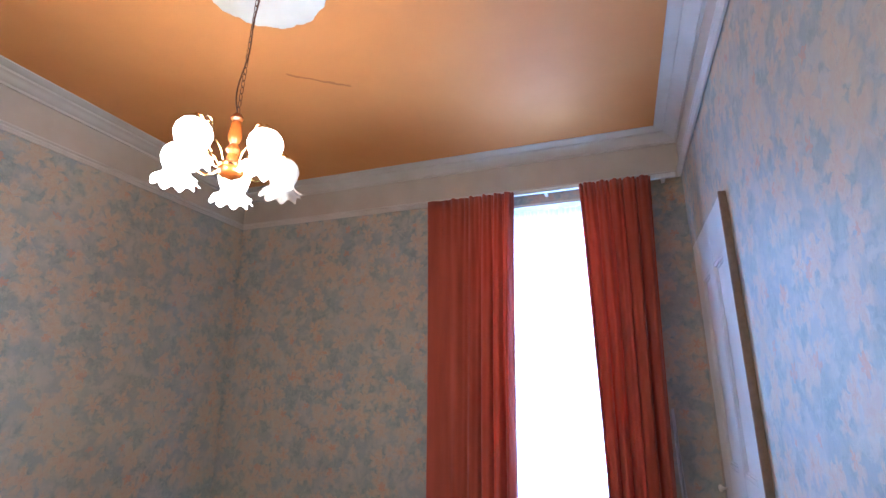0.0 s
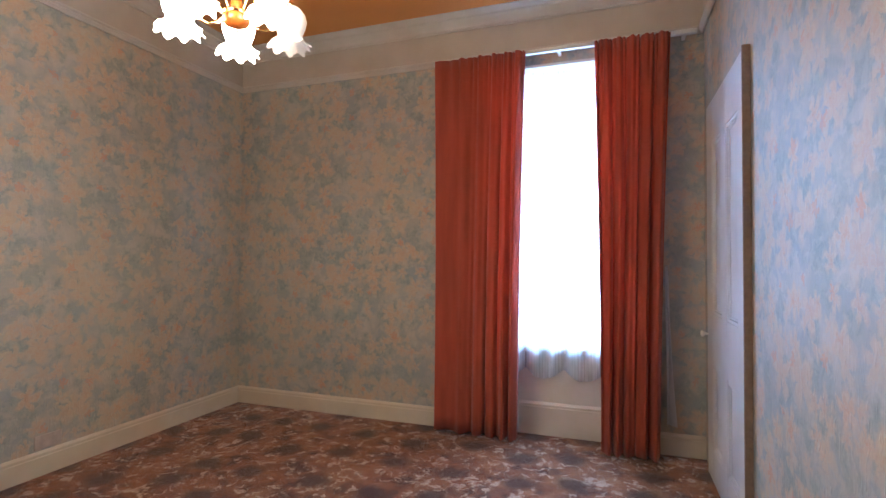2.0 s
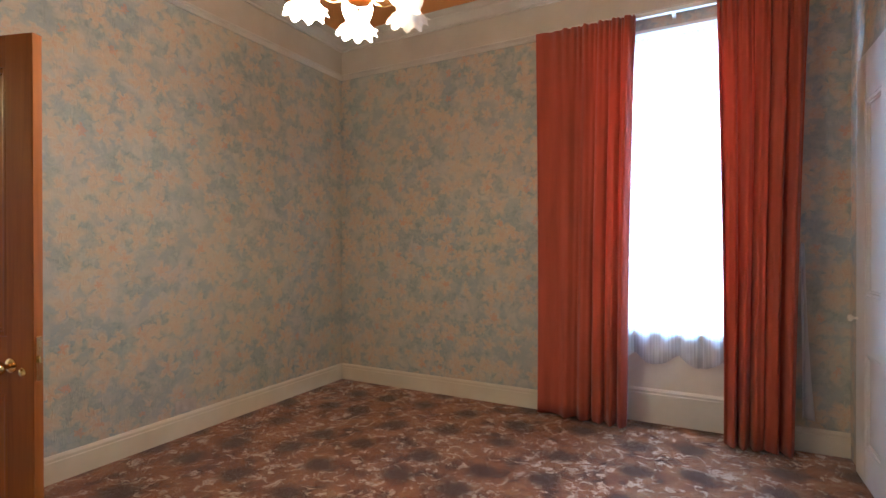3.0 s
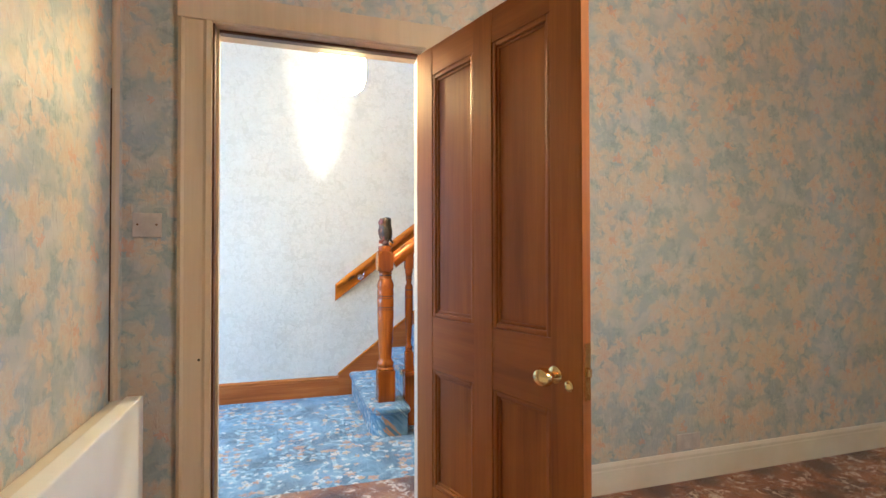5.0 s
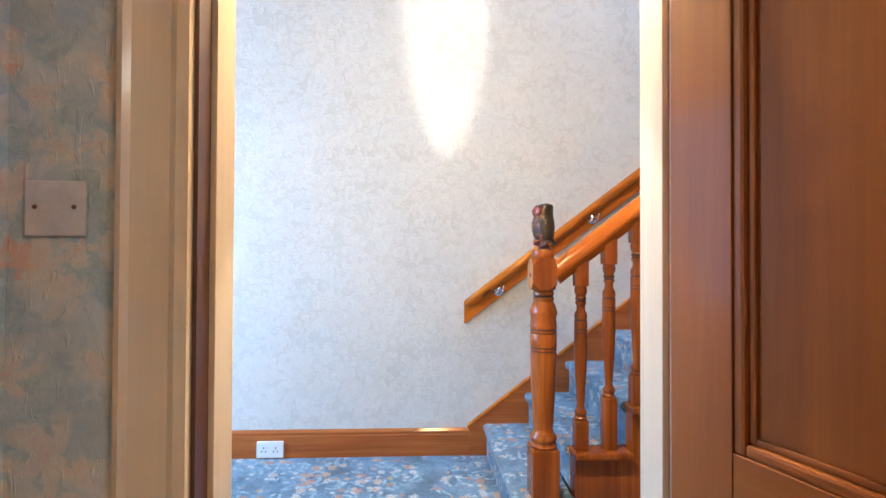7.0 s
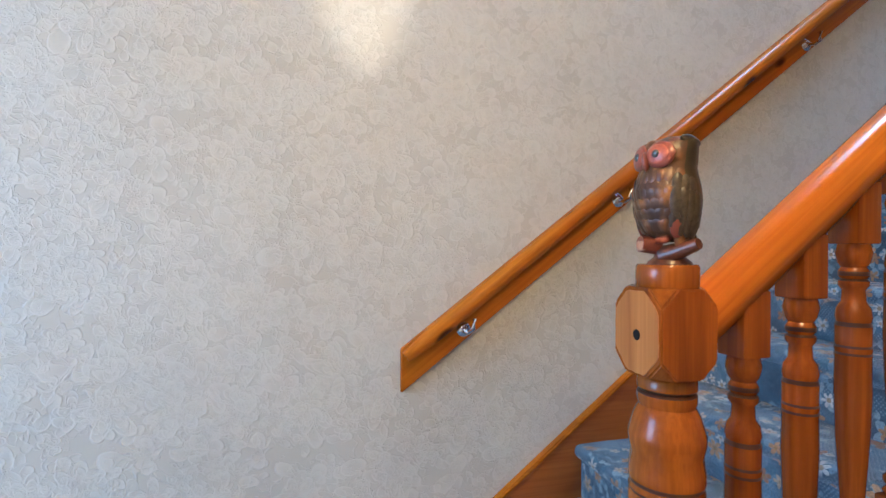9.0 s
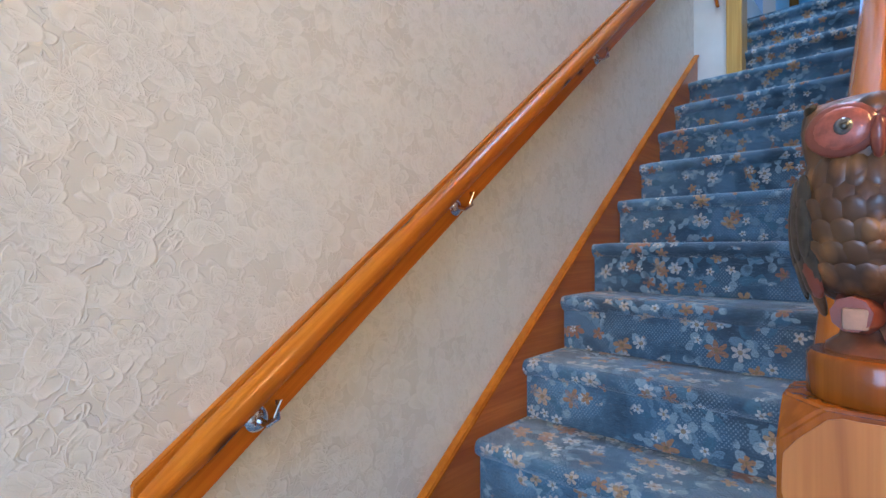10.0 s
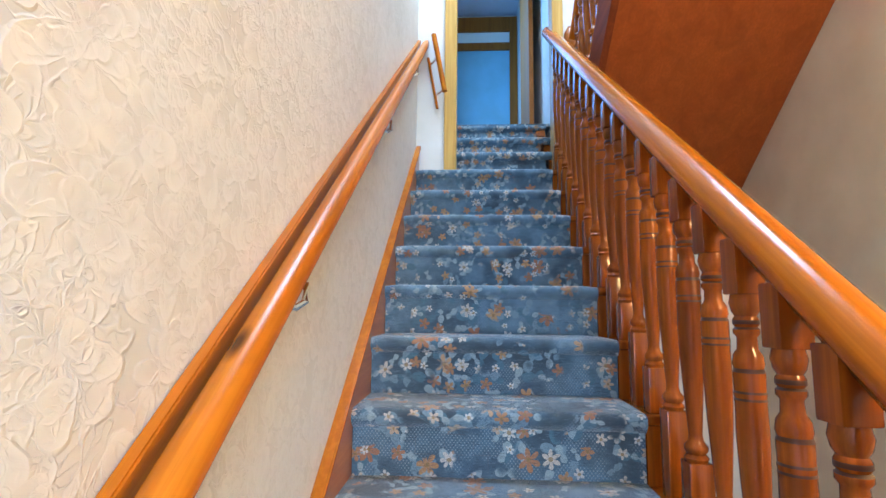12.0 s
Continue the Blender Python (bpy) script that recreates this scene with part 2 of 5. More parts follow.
def blue_carpet():
    """Worn blue woven carpet with sprays of white and peach flowers and pale leaves."""
    n = Nodes("blue_floral_carpet", 0.95)
    uv = n.coords((1, 1, 1), "UV", jitter=True)
    wob = n.vadd(uv, n.noise(uv, 40, 2, out=1), 0.012)
    tone = n.noise(uv, 4.5, 3, 0.6)
    c = n.ramp(tone, ((0.33, (0.058, 0.080, 0.098)), (0.5, (0.098, 0.160, 0.215)), (0.68, (0.155, 0.27, 0.375))))
    ch = n.add("TexBrick")
    n.link(uv, ch.inputs["Vector"])
    for key, value in (("Scale", 11.0), ("Mortar Size", 0.012), ("Brick Width", 0.9), ("Row Height", 0.6)):
        ch.inputs[key].default_value = value
    lines = n.math("MULTIPLY", ch.outputs["Fac"], n.ramp(n.noise(uv, 7, 2), ((0.5, 0.0), (0.6, 0.5))))
    c = n.mix(lines, c, (0.13, 0.12, 0.13))
    grid = n.add("SeparateXYZ")
    n.link(uv, grid.inputs[0])
    dots = n.math("MULTIPLY", n.math("SINE", n.math("MULTIPLY", grid.outputs[0], 620.0)), n.math("SINE", n.math("MULTIPLY", grid.outputs[1], 480.0)))
    dots = n.math("MULTIPLY", n.ramp(dots, ((0.35, 0.0), (0.6, 0.7))), n.ramp(n.noise(uv, 9, 2), ((0.48, 0.0), (0.54, 1.0))))
    c = n.mix(dots, c, (0.36, 0.42, 0.46))
    cluster = n.ramp(n.noise(uv, 6.5, 2), ((0.43, 0.0), (0.47, 1.0)))
    for scale, size, petals, offset, keep, rgb in (
            (12, 0.046, 2, (3.3, 1.2, 0), 0.7, (0.10, 0.19, 0.25)), (15, 0.038, 2, (7.1, 5.2, 0), 0.6, (0.22, 0.31, 0.37)), (18, 0.032, 2, (2.1, 8.2, 0), 0.6, (0.36, 0.44, 0.47)),
            (11, 0.028, 6, (1.7, 4.4, 0), 0.6, None), (17, 0.0175, 5, (5.9, 2.8, 0), 0.6, None)):
        mask, core, rnd = flowers(n, wob, scale, size, petals, offset, keep)
        mask = n.math("MULTIPLY", mask, cluster)
        tint = rgb or n.ramp(rnd, ((0.0, (0.76, 0.74, 0.70)), (0.5, (0.68, 0.57, 0.47)), (0.68, (0.60, 0.31, 0.12)), (0.92, (0.45, 0.18, 0.08))))
        c = n.mix(n.math("MULTIPLY", mask, 0.95), c, tint)
        if not rgb:
            c = n.mix(n.math("MULTIPLY", n.math("MULTIPLY", core, mask), 0.8), c, (0.34, 0.20, 0.06))
    weft = n.noise(n.coords((45, 330, 1), "UV", jitter=True), 1.0, 2, 0.6)
    c = n.mix(n.ramp(weft, ((0.60, 0.0), (0.70, 0.3))), c, (0.34, 0.44, 0.52))
    c = n.mix(n.ramp(weft, ((0.33, 0.5), (0.42, 0.0))), c, (0.035, 0.05, 0.07))
    pile = n.noise(n.coords((1, 2.4, 1), "UV", jitter=True), 260, 3, 0.75)
    n.colour(n.mix(n.ramp(pile, ((0.36, 0.5), (0.6, 0.0))), c, (0.045, 0.06, 0.085)))
    n.bump(n.math("ADD", pile, n.math("MULTIPLY", n.noise(uv, 60, 3), 0.6)), 0.7, 0.004)
    n.bsdf.inputs["Sheen Weight"].default_value = 0.4
    n.bsdf.inputs["Sheen Roughness"].default_value = 0.35
    return n.mat


def brown_carpet():
    """Rust and brown bedroom carpet with scrolled pale and dark blotches."""
    n = Nodes("brown_floral_carpet", 0.93)
    uv = n.coords((1, 1, 1), "UV")
    w = n.vadd(uv, n.noise(uv, 9, 3, out=1), 0.11)
    c = n.ramp(n.noise(w, 7, 3, 0.6), ((0.34, (0.075, 0.022, 0.009)), (0.45, (0.22, 0.075, 0.024)), (0.58, (0.32, 0.130, 0.048)), (0.7, (0.37, 0.20, 0.095))))
    scroll = n.noise(n.vadd(uv, n.noise(uv, 16, 3, out=1), 0.09), 15, 4, 0.65, 0.8)
    c = n.mix(n.ramp(scroll, ((0.55, 0.0), (0.585, 0.8)), "LINEAR"), c, (0.66, 0.54, 0.42))
    vein = n.math("ABSOLUTE", n.math("SUBTRACT", n.noise(w, 22, 2, 0.5, 1.0), 0.5))
    c = n.mix(n.ramp(vein, ((0.0, 0.8), (0.03, 0.0))), c, (0.09, 0.04, 0.028))
    vo = n.add("TexVoronoi", flat=True)
    n.link(n.vadd(uv, n.noise(uv, 12, 2, out=1), 0.08), vo.inputs["Vector"])
    vo.inputs["Scale"].default_value, vo.inputs["Randomness"].default_value = 2.7, 0.35
    c = n.mix(n.ramp(vo.outputs["Distance"], ((0.14, 0.9), (0.33, 0.0))), c, (0.05, 0.019, 0.011))
    pile = n.noise(uv, 330, 2, 0.7)
    n.colour(n.mix(n.ramp(pile, ((0.35, 0.4), (0.6, 0.0))), c, (0.05, 0.025, 0.018)))
    n.bump(n.math("ADD", pile, n.math("MULTIPLY", scroll, 0.8)), 0.7, 0.005)
    n.bsdf.inputs["Sheen Weight"].default_value = 0.35
    n.bsdf.inputs["Sheen Roughness"].default_value = 0.3
    return n.mat


def ceiling_paint():
    n = Nodes("orange_ceiling_paint", 0.7)
    v = n.coords()
    c = n.mix(n.ramp(n.noise(v, 1.3, 4), ((0.35, 0.0), (0.7, 1.0))), (0.66, 0.29, 0.075), (0.60, 0.245, 0.06))
    speck = n.noise(v, 90, 3, 0.7)
    c = n.mix(n.ramp(speck, ((0.64, 0.0), (0.72, 0.35))), c, (0.42, 0.15, 0.03))
    sx = n.add("SeparateXYZ")
    n.link(n.vadd(v, n.noise(v, 9, 2, out=1), 0.05), sx.inputs[0])
    line = n.math("ABSOLUTE", n.math("SUBTRACT", n.math("MULTIPLY_ADD", sx.outputs[0], -0.75, sx.outputs[1]), 1.83))
    line = n.math("LESS_THAN", line, 0.012)
    near = n.math("MULTIPLY", n.math("GREATER_THAN", sx.outputs[0], 1.56), n.math("LESS_THAN", sx.outputs[0], 1.86))
    n.colour(n.mix(n.math("MULTIPLY", n.math("MULTIPLY", line, near), 0.55), c, (0.25, 0.09, 0.03)))
    n.bump(n.noise(v, 120, 3), 0.3, 0.002)
    return n.mat


def cloth(name, rgb, rough=0.9, through=0.25, weave=600):
    n = Nodes(name, rough)
    v = n.coords()
    tone = n.noise(n.coords((6, 6, 0.6)), 2.0, 3)
    c = n.mix(n.ramp(tone, ((0.35, 0.0), (0.7, 1.0))), rgb, tuple(x * 0.78 for x in rgb))
    n.colour(c)
    n.bsdf.inputs["Sheen Weight"].default_value = 0.3
    n.bump(n.noise(v, weave, 2), 0.3, 0.001)
    tr = n.add("BsdfTranslucent")
    n.put(tr.inputs[0], c)
    mx = n.add("MixShader")
    mx.inputs[0].default_value = through
    n.link(n.bsdf.outputs[0], mx.inputs[1])
    n.link(tr.outputs[0], mx.inputs[2])
    n.link(mx.outputs[0], n.tree.nodes["Material Output"].inputs[0])
    return n.mat


def sheer(name):
    n = Nodes(name, 0.9)
    n.colour((0.85, 0.88, 0.9))
    tp, tr = n.add("BsdfTransparent"), n.add("BsdfTranslucent")
    tr.inputs[0].default_value = (0.85, 0.9, 0.95, 1)
    m1, m2 = n.add("MixShader"), n.add("MixShader")
    m1.inputs[0].default_value = 0.5
    n.link(n.bsdf.outputs[0], m1.inputs[1])
    n.link(tr.outputs[0], m1.inputs[2])
    fold = n.noise(n.coords((30, 30, 0.8)), 2.0, 2)
    n.link(n.ramp(fold, ((0.3, 0.25), (0.7, 0.55))), m2.inputs[0])
    n.link(m1.outputs[0], m2.inputs[1])
    n.link(tp.outputs[0], m2.inputs[2])
    n.link(m2.outputs[0], n.tree.nodes["Material Output"].inputs[0])
    return n.mat


def plain(name, rgb, rough=0.5, metal=0.0, coat=0.0, grain=40, vary=0.2):
    n = Nodes(name, rough, metal, coat)
    k = n.noise(n.coords(), grain, 4, 0.6)
    n.colour(n.mix(n.ramp(k, ((0.35, 0.0), (0.7, 1.0))), rgb, tuple(c * (1 - vary) for c in rgb)))
    n.bump(k, 0.1, 0.0008)
    return n.mat


def glowing(name, rgb, strength, base):
    n = Nodes(name, 0.35)
    n.colour(base)
    n.bsdf.inputs["Emission Color"].default_value = (*rgb, 1)
    n.bsdf.inputs["Emission Strength"].default_value = strength
    return n.mat


def pane_glass():
    n = Nodes("window_glass", 0.02)
    n.bsdf.inputs["Transmission Weight"].default_value = 1.0
    n.bsdf.inputs["IOR"].default_value = 1.45
    return n.mat


PAPER = wallpaper()
EMBOSS = embossed_paper()
BLUE = blue_carpet()
BROWN = brown_carpet()
ORANGE = ceiling_paint()
CREAM = paint("cream_gloss_paint", (0.66, 0.60, 0.49), 0.35)
CORNICE = paint("aged_white_cornice_paint", (0.63, 0.59, 0.54), 0.55)
FRIEZE = paint("beige_white_paint", (0.55, 0.49, 0.42), 0.6)
WHITE = paint("white_paint", (0.74, 0.73, 0.70), 0.45)
PLASTER = paint("white_plaster", (0.70, 0.68, 0.64), 0.75)
LILAC = paint("pale_upper_ceiling", (0.58, 0.56, 0.62), 0.8)
CUPBOARD = paint("cool_white_gloss", (0.68, 0.70, 0.72), 0.35)
CASING = wood("grained_cream_casing", (0.58, 0.46, 0.32), (0.55, 0.43, 0.29), (0.50, 0.38, 0.255), 2, 0.4, 0.2, grain=0.15)
MAHOG = wood("red_brown_door_varnish", (0.345, 0.113, 0.012), (0.285, 0.088, 0.010), (0.21, 0.061, 0.007), 2, 0.56, 0.04, grain=0.22)
MAHOG_H = wood("red_brown_door_varnish_across", (0.345, 0.113, 0.012), (0.285, 0.088, 0.010), (0.21, 0.061, 0.007), 0, 0.56, 0.04, grain=0.22)
SOFFIT = wood("red_brown_soffit_board", (0.32, 0.070, 0.010), (0.27, 0.056, 0.008), (0.22, 0.043, 0.006), 1, 0.45, 0.1)
STRING = wood("dull_dark_string_board", (0.20, 0.040, 0.006), (0.16, 0.030, 0.005), (0.11, 0.020, 0.004), 1, 0.8, 0.0)
TURNED = wood("orange_brown_turned_wood", (0.33, 0.090, 0.006), (0.245, 0.060, 0.004), (0.135, 0.030, 0.003), 2, 0.24, 0.25, grain=0.35)
RAIL = wood("honey_varnished_rail", (0.53, 0.160, 0.006), (0.45, 0.122, 0.005), (0.32, 0.076, 0.004), 1, 0.2, 0.15)
WORN = wood("worn_bare_newel_wood", (0.48, 0.185, 0.045), (0.40, 0.140, 0.030), (0.27, 0.085, 0.018), 2, 0.4, 0.15, ring=16.0, grain=0.3)
PINE = wood("knotty_varnished_pine", (0.56, 0.178, 0.008), (0.46, 0.130, 0.006), (0.33, 0.083, 0.004), 1, 0.27, 0.06, knots=0.145)
PINE_X = wood("pine_skirting", (0.46, 0.15, 0.026), (0.38, 0.11, 0.018), (0.26, 0.065, 0.010), 1, 0.33, 0.4)
PINE_Z = wood("yellow_pine_casing", (0.62, 0.40, 0.12), (0.55, 0.33, 0.085), (0.42, 0.22, 0.05), 2, 0.35, 0.4)
WALLPAINT = paint("warm_cream_wall_paint", (0.74, 0.635, 0.46), 0.7)
TEAL = paint("blue_door_paint", (0.24, 0.46, 0.58), 0.4)
EDGE = plain("bare_brown_edge", (0.30, 0.22, 0.16), 0.6)
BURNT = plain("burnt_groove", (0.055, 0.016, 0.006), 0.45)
# dark brown wood; also colours the shade under the landing
DARKWOOD_SHADE = plain("dark_brown_wood_and_shade", (0.07, 0.022, 0.010), 0.4, coat=0.3)
TERRA = cloth("terracotta_curtain_cloth", (0.55, 0.118, 0.066), through=0.4)
LINING = cloth("white_lining_cloth", (0.72, 0.72, 0.72), through=0.3)
NET = sheer("white_net")
CHROME = plain("chrome", (0.80, 0.80, 0.82), 0.12, 1.0, vary=0.05)
BRASS = plain("polished_brass", (0.83, 0.58, 0.22), 0.18, 1.0, vary=0.12)
BRONZE = plain("brown_chain_metal", (0.16, 0.07, 0.035), 0.4, 0.7)
PLASTIC = plain("white_plastic", (0.75, 0.75, 0.73), 0.35, vary=0.06)
PAPERED = plain("papered_over_plate", (0.52, 0.46, 0.42), 0.6, grain=18, vary=0.25)
BLACK = plain("black_hole", (0.010, 0.008, 0.007), 0.98)
GLASS = pane_glass()
LIT = glowing("lit_opal_glass", (1.0, 0.79, 0.46), 76.0, (0.8, 0.78, 0.72))
OPAL = cloth("unlit_opal_glass", (0.88, 0.85, 0.80), 0.3, 0.5, 60)
UNLIT = plain("opal_glass", (0.80, 0.77, 0.70), 0.25, coat=0.4, vary=0.04)
GLOBE = glowing("lit_pendant_glass", (1.0, 0.63, 0.22), 122.0, (0.85, 0.83, 0.78))

# ---- building helpers ----
WORLD = {}


def thing(name, at, label, category, group="", kind=""):
    ob = new(name)
    ob.empty_display_size = 0.05
    ob.location = at
    WORLD[ob] = Matrix.Translation(at)
    return tagged(ob, label, category, group, kind)


def to_mesh(name, bm, mat, smooth=False):
    bmesh.ops.recalc_face_normals(bm, faces=bm.faces)
    me = bpy.data.meshes.new(name)
    bm.to_mesh(me)
    bm.free()
    me.materials.append(mat)
    if smooth:
        me.polygons.foreach_set("use_smooth", [True] * len(me.polygons))
        me.set_sharp_from_angle(angle=radians(40))
    return me


def part(name, bm, mat, parent, label="", smooth=False, m=None):
    """One mesh under a thing or a part. Geometry is given in world metres, or in the local frame m."""
    me = bm if isinstance(bm, bpy.types.Mesh) else to_mesh(name, bm, mat, smooth)
    ob = new(name, me)
    here = Matrix.Identity(4) if m is None else m
    ob.matrix_basis = WORLD[parent].inverted() @ here
    WORLD[ob] = here
    ob.parent = parent
    return tagged(ob, label)


def single(name, bm, mat, label="", category="", group="", kind="", smooth=False, m=None):
    me = bm if isinstance(bm, bpy.types.Mesh) else to_mesh(name, bm, mat, smooth)
    ob = new(name, me)
    if m is not None:
        ob.matrix_basis = m
    WORLD[ob] = ob.matrix_basis.copy()
    return tagged(ob, label, category, group, kind)


def struct(name, bm, mat, label="", smooth=False, m=None):
    return single(name, bm, mat, label, "", "", "structure", smooth, m)


def cuboid(bm, x0, x1, y0, y1, z0, z1, bevel=0.0):
    made = bmesh.ops.create_cube(bm, size=1, matrix=Matrix.LocRotScale(((x0 + x1) / 2, (y0 + y1) / 2, (z0 + z1) / 2), None, (abs(x1 - x0), abs(y1 - y0), abs(z1 - z0))))
    if bevel:
        edges = list({e for v in made["verts"] for e in v.link_edges})
        bmesh.ops.bevel(bm, geom=edges, offset=bevel, segments=2, affect="EDGES", profile=0.6)
    return bm


def box(x0, x1, y0, y1, z0, z1, bevel=0.0):
    return cuboid(bmesh.new(), x0, x1, y0, y1, z0, z1, bevel)


def lathe(bm, profile, at=(0, 0, 0), steps=20, wave=None):
    """Turns (radius, height) pairs about the upright axis. wave(angle, i) scales a ring and shifts it."""
    rings = []
    for i, (r, z) in enumerate(profile):
        ring = []
        for k in range(steps):
            a = 2 * math.pi * k / steps
            rr, dz = (r, 0) if wave is None else (r * wave(a, i)[0], wave(a, i)[1])
            ring.append(bm.verts.new((at[0] + rr * math.cos(a), at[1] + rr * math.sin(a), at[2] + z + dz)))
        rings.append(ring)
    for lo, hi in zip(rings, rings[1:]):
        for k in range(steps):
            bm.faces.new((lo[k], lo[(k + 1) % steps], hi[(k + 1) % steps], hi[k]))
    return rings


def turned(profile, at=(0, 0, 0), steps=20, wave=None, closed=True):
    bm = bmesh.new()
    rings = lathe(bm, profile, at, steps, wave)
    if closed:
        bm.faces.new(rings[0])
        bm.faces.new(rings[-1])
    return bm


def tube(points, radius, steps=8, taper=None):
    """A round bar along points."""
    bm = bmesh.new()
    pts = [Vector(p) for p in points]
    rings = []
    for i, p in enumerate(pts):
        d = (pts[min(i + 1, len(pts) - 1)] - pts[max(i - 1, 0)]).normalized()
        side = d.cross(Vector((0, 0, 1)) if abs(d.z) < 0.95 else Vector((1, 0, 0))).normalized()
        up = side.cross(d)
        r = radius if taper is None else radius * taper[i]
        rings.append([bm.verts.new(p + r * (math.cos(2 * math.pi * k / steps) * side + math.sin(2 * math.pi * k / steps) * up)) for k in range(steps)])
    for lo, hi in zip(rings, rings[1:]):
        for k in range(steps):
            bm.faces.new((lo[k], lo[(k + 1) % steps], hi[(k + 1) % steps], hi[k]))
    bm.faces.new(rings[0])
    bm.faces.new(rings[-1])
    return bm


def prism(outline, axis, lo, hi, bevel=0.0):
    """An outline in the other two axes, drawn out along one axis from lo to hi."""
    bm = bmesh.new()

    def place(p, d):
        q = list(p)
        q.insert(axis, d)
        return q
    a = [bm.verts.new(place(p, lo)) for p in outline]
    b = [bm.verts.new(place(p, hi)) for p in outline]
    n = len(a)
    for k in range(n):
        bm.faces.new((a[k], a[(k + 1) % n], b[(k + 1) % n], b[k]))
    bm.faces.new(a)
    bm.faces.new(b)
    if bevel:
        bmesh.ops.bevel(bm, geom=list(bm.edges), offset=bevel, segments=2, affect="EDGES")
    return bm


def carpet_sheet(x0, x1, y0, y1, z):
    """A floor sheet with the map in metres, 2 cm thick."""
    bm = box(x0, x1, y0, y1, z - 0.02, z)
    uv = bm.loops.layers.uv.new("map")
    for f in bm.faces:
        for lp in f.loops:
            lp[uv].uv = (lp.vert.co.x, lp.vert.co.y)
    return bm


def knob_profile(r, length):
    return [(r * 0.35, 0), (r * 0.35, length * 0.35), (r * 0.55, length * 0.45), (r * 0.95, length * 0.62), (r, length * 0.75), (r * 0.85, length * 0.92), (r * 0.4, length)]


# ---- bedroom shell ----
W, Y0, D, H = 3.745, 0.335, 4.452, 3.12
HX = -2.12          # face of the stair wall
DOOR = (0.638, 1.472, 2.045)
UP = 2.805          # upper floor
TOP = 5.8

room_floor = struct("floor", carpet_sheet(-0.46, W, Y0, D + 0.26, 0.0), BROWN, "rust and brown patterned bedroom carpet")
struct("floor_hall", carpet_sheet(HX, -0.46, -2.2, 4.25, 0.0), BLUE, "worn blue floral hall carpet")
struct("subfloor", box(-2.4, W + 0.3, -2.5, D + 0.6, -0.2, -0.03), PLASTER)
struct("ceiling", box(0, W, Y0, D, H, H + 0.12), ORANGE, "orange painted bedroom ceiling")


def wall_slab(name, mat, boxes, label=""):
    bm = bmesh.new()
    for b in boxes:
        cuboid(bm, *b)
    return struct(name, bm, mat, label)


T = 0.15
wall_slab("wall_door", PAPER, [(-0.075, 0, Y0 - 0.1, DOOR[0] - 0.03, 0, H), (-0.075, 0, DOOR[1] + 0.03, D, 0, H), (-0.075, 0, DOOR[0] - 0.03, DOOR[1] + 0.03, DOOR[2] + 0.03, H)], "floral papered bedroom wall")
wall_slab("wall_hall_east", WALLPAINT, [(-T, -0.078, -2.2, DOOR[0] - 0.03, 0, TOP), (-T, -0.078, DOOR[1] + 0.03, 5.3, 0, TOP), (-T, -0.078, DOOR[0] - 0.03, DOOR[1] + 0.03, DOOR[2] + 0.03, TOP)], "warm cream painted hall wall")
wall_slab("wall_back", PAPER, [(0, W, Y0 - 0.12, Y0, 0, H)], "floral papered bedroom wall")
wall_slab("wall_right", PAPER, [(W, W + 0.12, Y0 - 0.12, D + 0.3, 0, H)], "floral papered bedroom wall")
WX0, WX1, WZ1 = 2.36, 3.28, 2.70
wall_slab("wall_window", PAPER, [(-0.075, WX0, D, D + 0.3, 0, H), (WX1, W, D, D + 0.3, 0, H), (WX0, WX1, D, D + 0.3, WZ1, H)], "floral papered window wall")
wall_slab("wall_window_recess", WHITE, [(WX0, WX1, D + 0.10, D + 0.3, 0, 0.60)], "white panelled wall under the window")

# painted reveals of the window recess
reveal = bmesh.new()
cuboid(reveal, WX0, WX0 + 0.02, D - 0.012, D + 0.28, 0.003, WZ1)
cuboid(reveal, WX1 - 0.02, WX1, D - 0.012, D + 0.28, 0.003, WZ1)
cuboid(reveal, WX0 + 0.02, WX1 - 0.02, D - 0.012, D + 0.28, WZ1 - 0.02, WZ1)
struct("trim", reveal, WHITE, "white painted window reveal")

# frieze above the picture rail, picture rail, cornice, skirting: run round the room with mitred corners


def ring_trim(name, profile, mat, x0=0.0, x1=W, y0=Y0, y1=D, label="", gaps=()):
    """A moulding round the room; profile gives (distance from the wall, height)."""
    for side in range(4):
        bm = bmesh.new()
        ends = []
        for end in (0, 1):
            row = []
            for d, z in profile:
                corners = [(x0 + d, y0 + d), (x1 - d, y0 + d), (x1 - d, y1 - d), (x0 + d, y1 - d)]
                x, y = corners[(side + end) % 4]
                row.append(bm.verts.new((x, y, z)))
            ends.append(row)
        n = len(profile)
        for k in range(n):
            bm.faces.new((ends[0][k], ends[0][(k + 1) % n], ends[1][(k + 1) % n], ends[1][k]))
        bm.faces.new(ends[0])
        bm.faces.new(ends[1])
        struct(name, bm, mat, label, True)


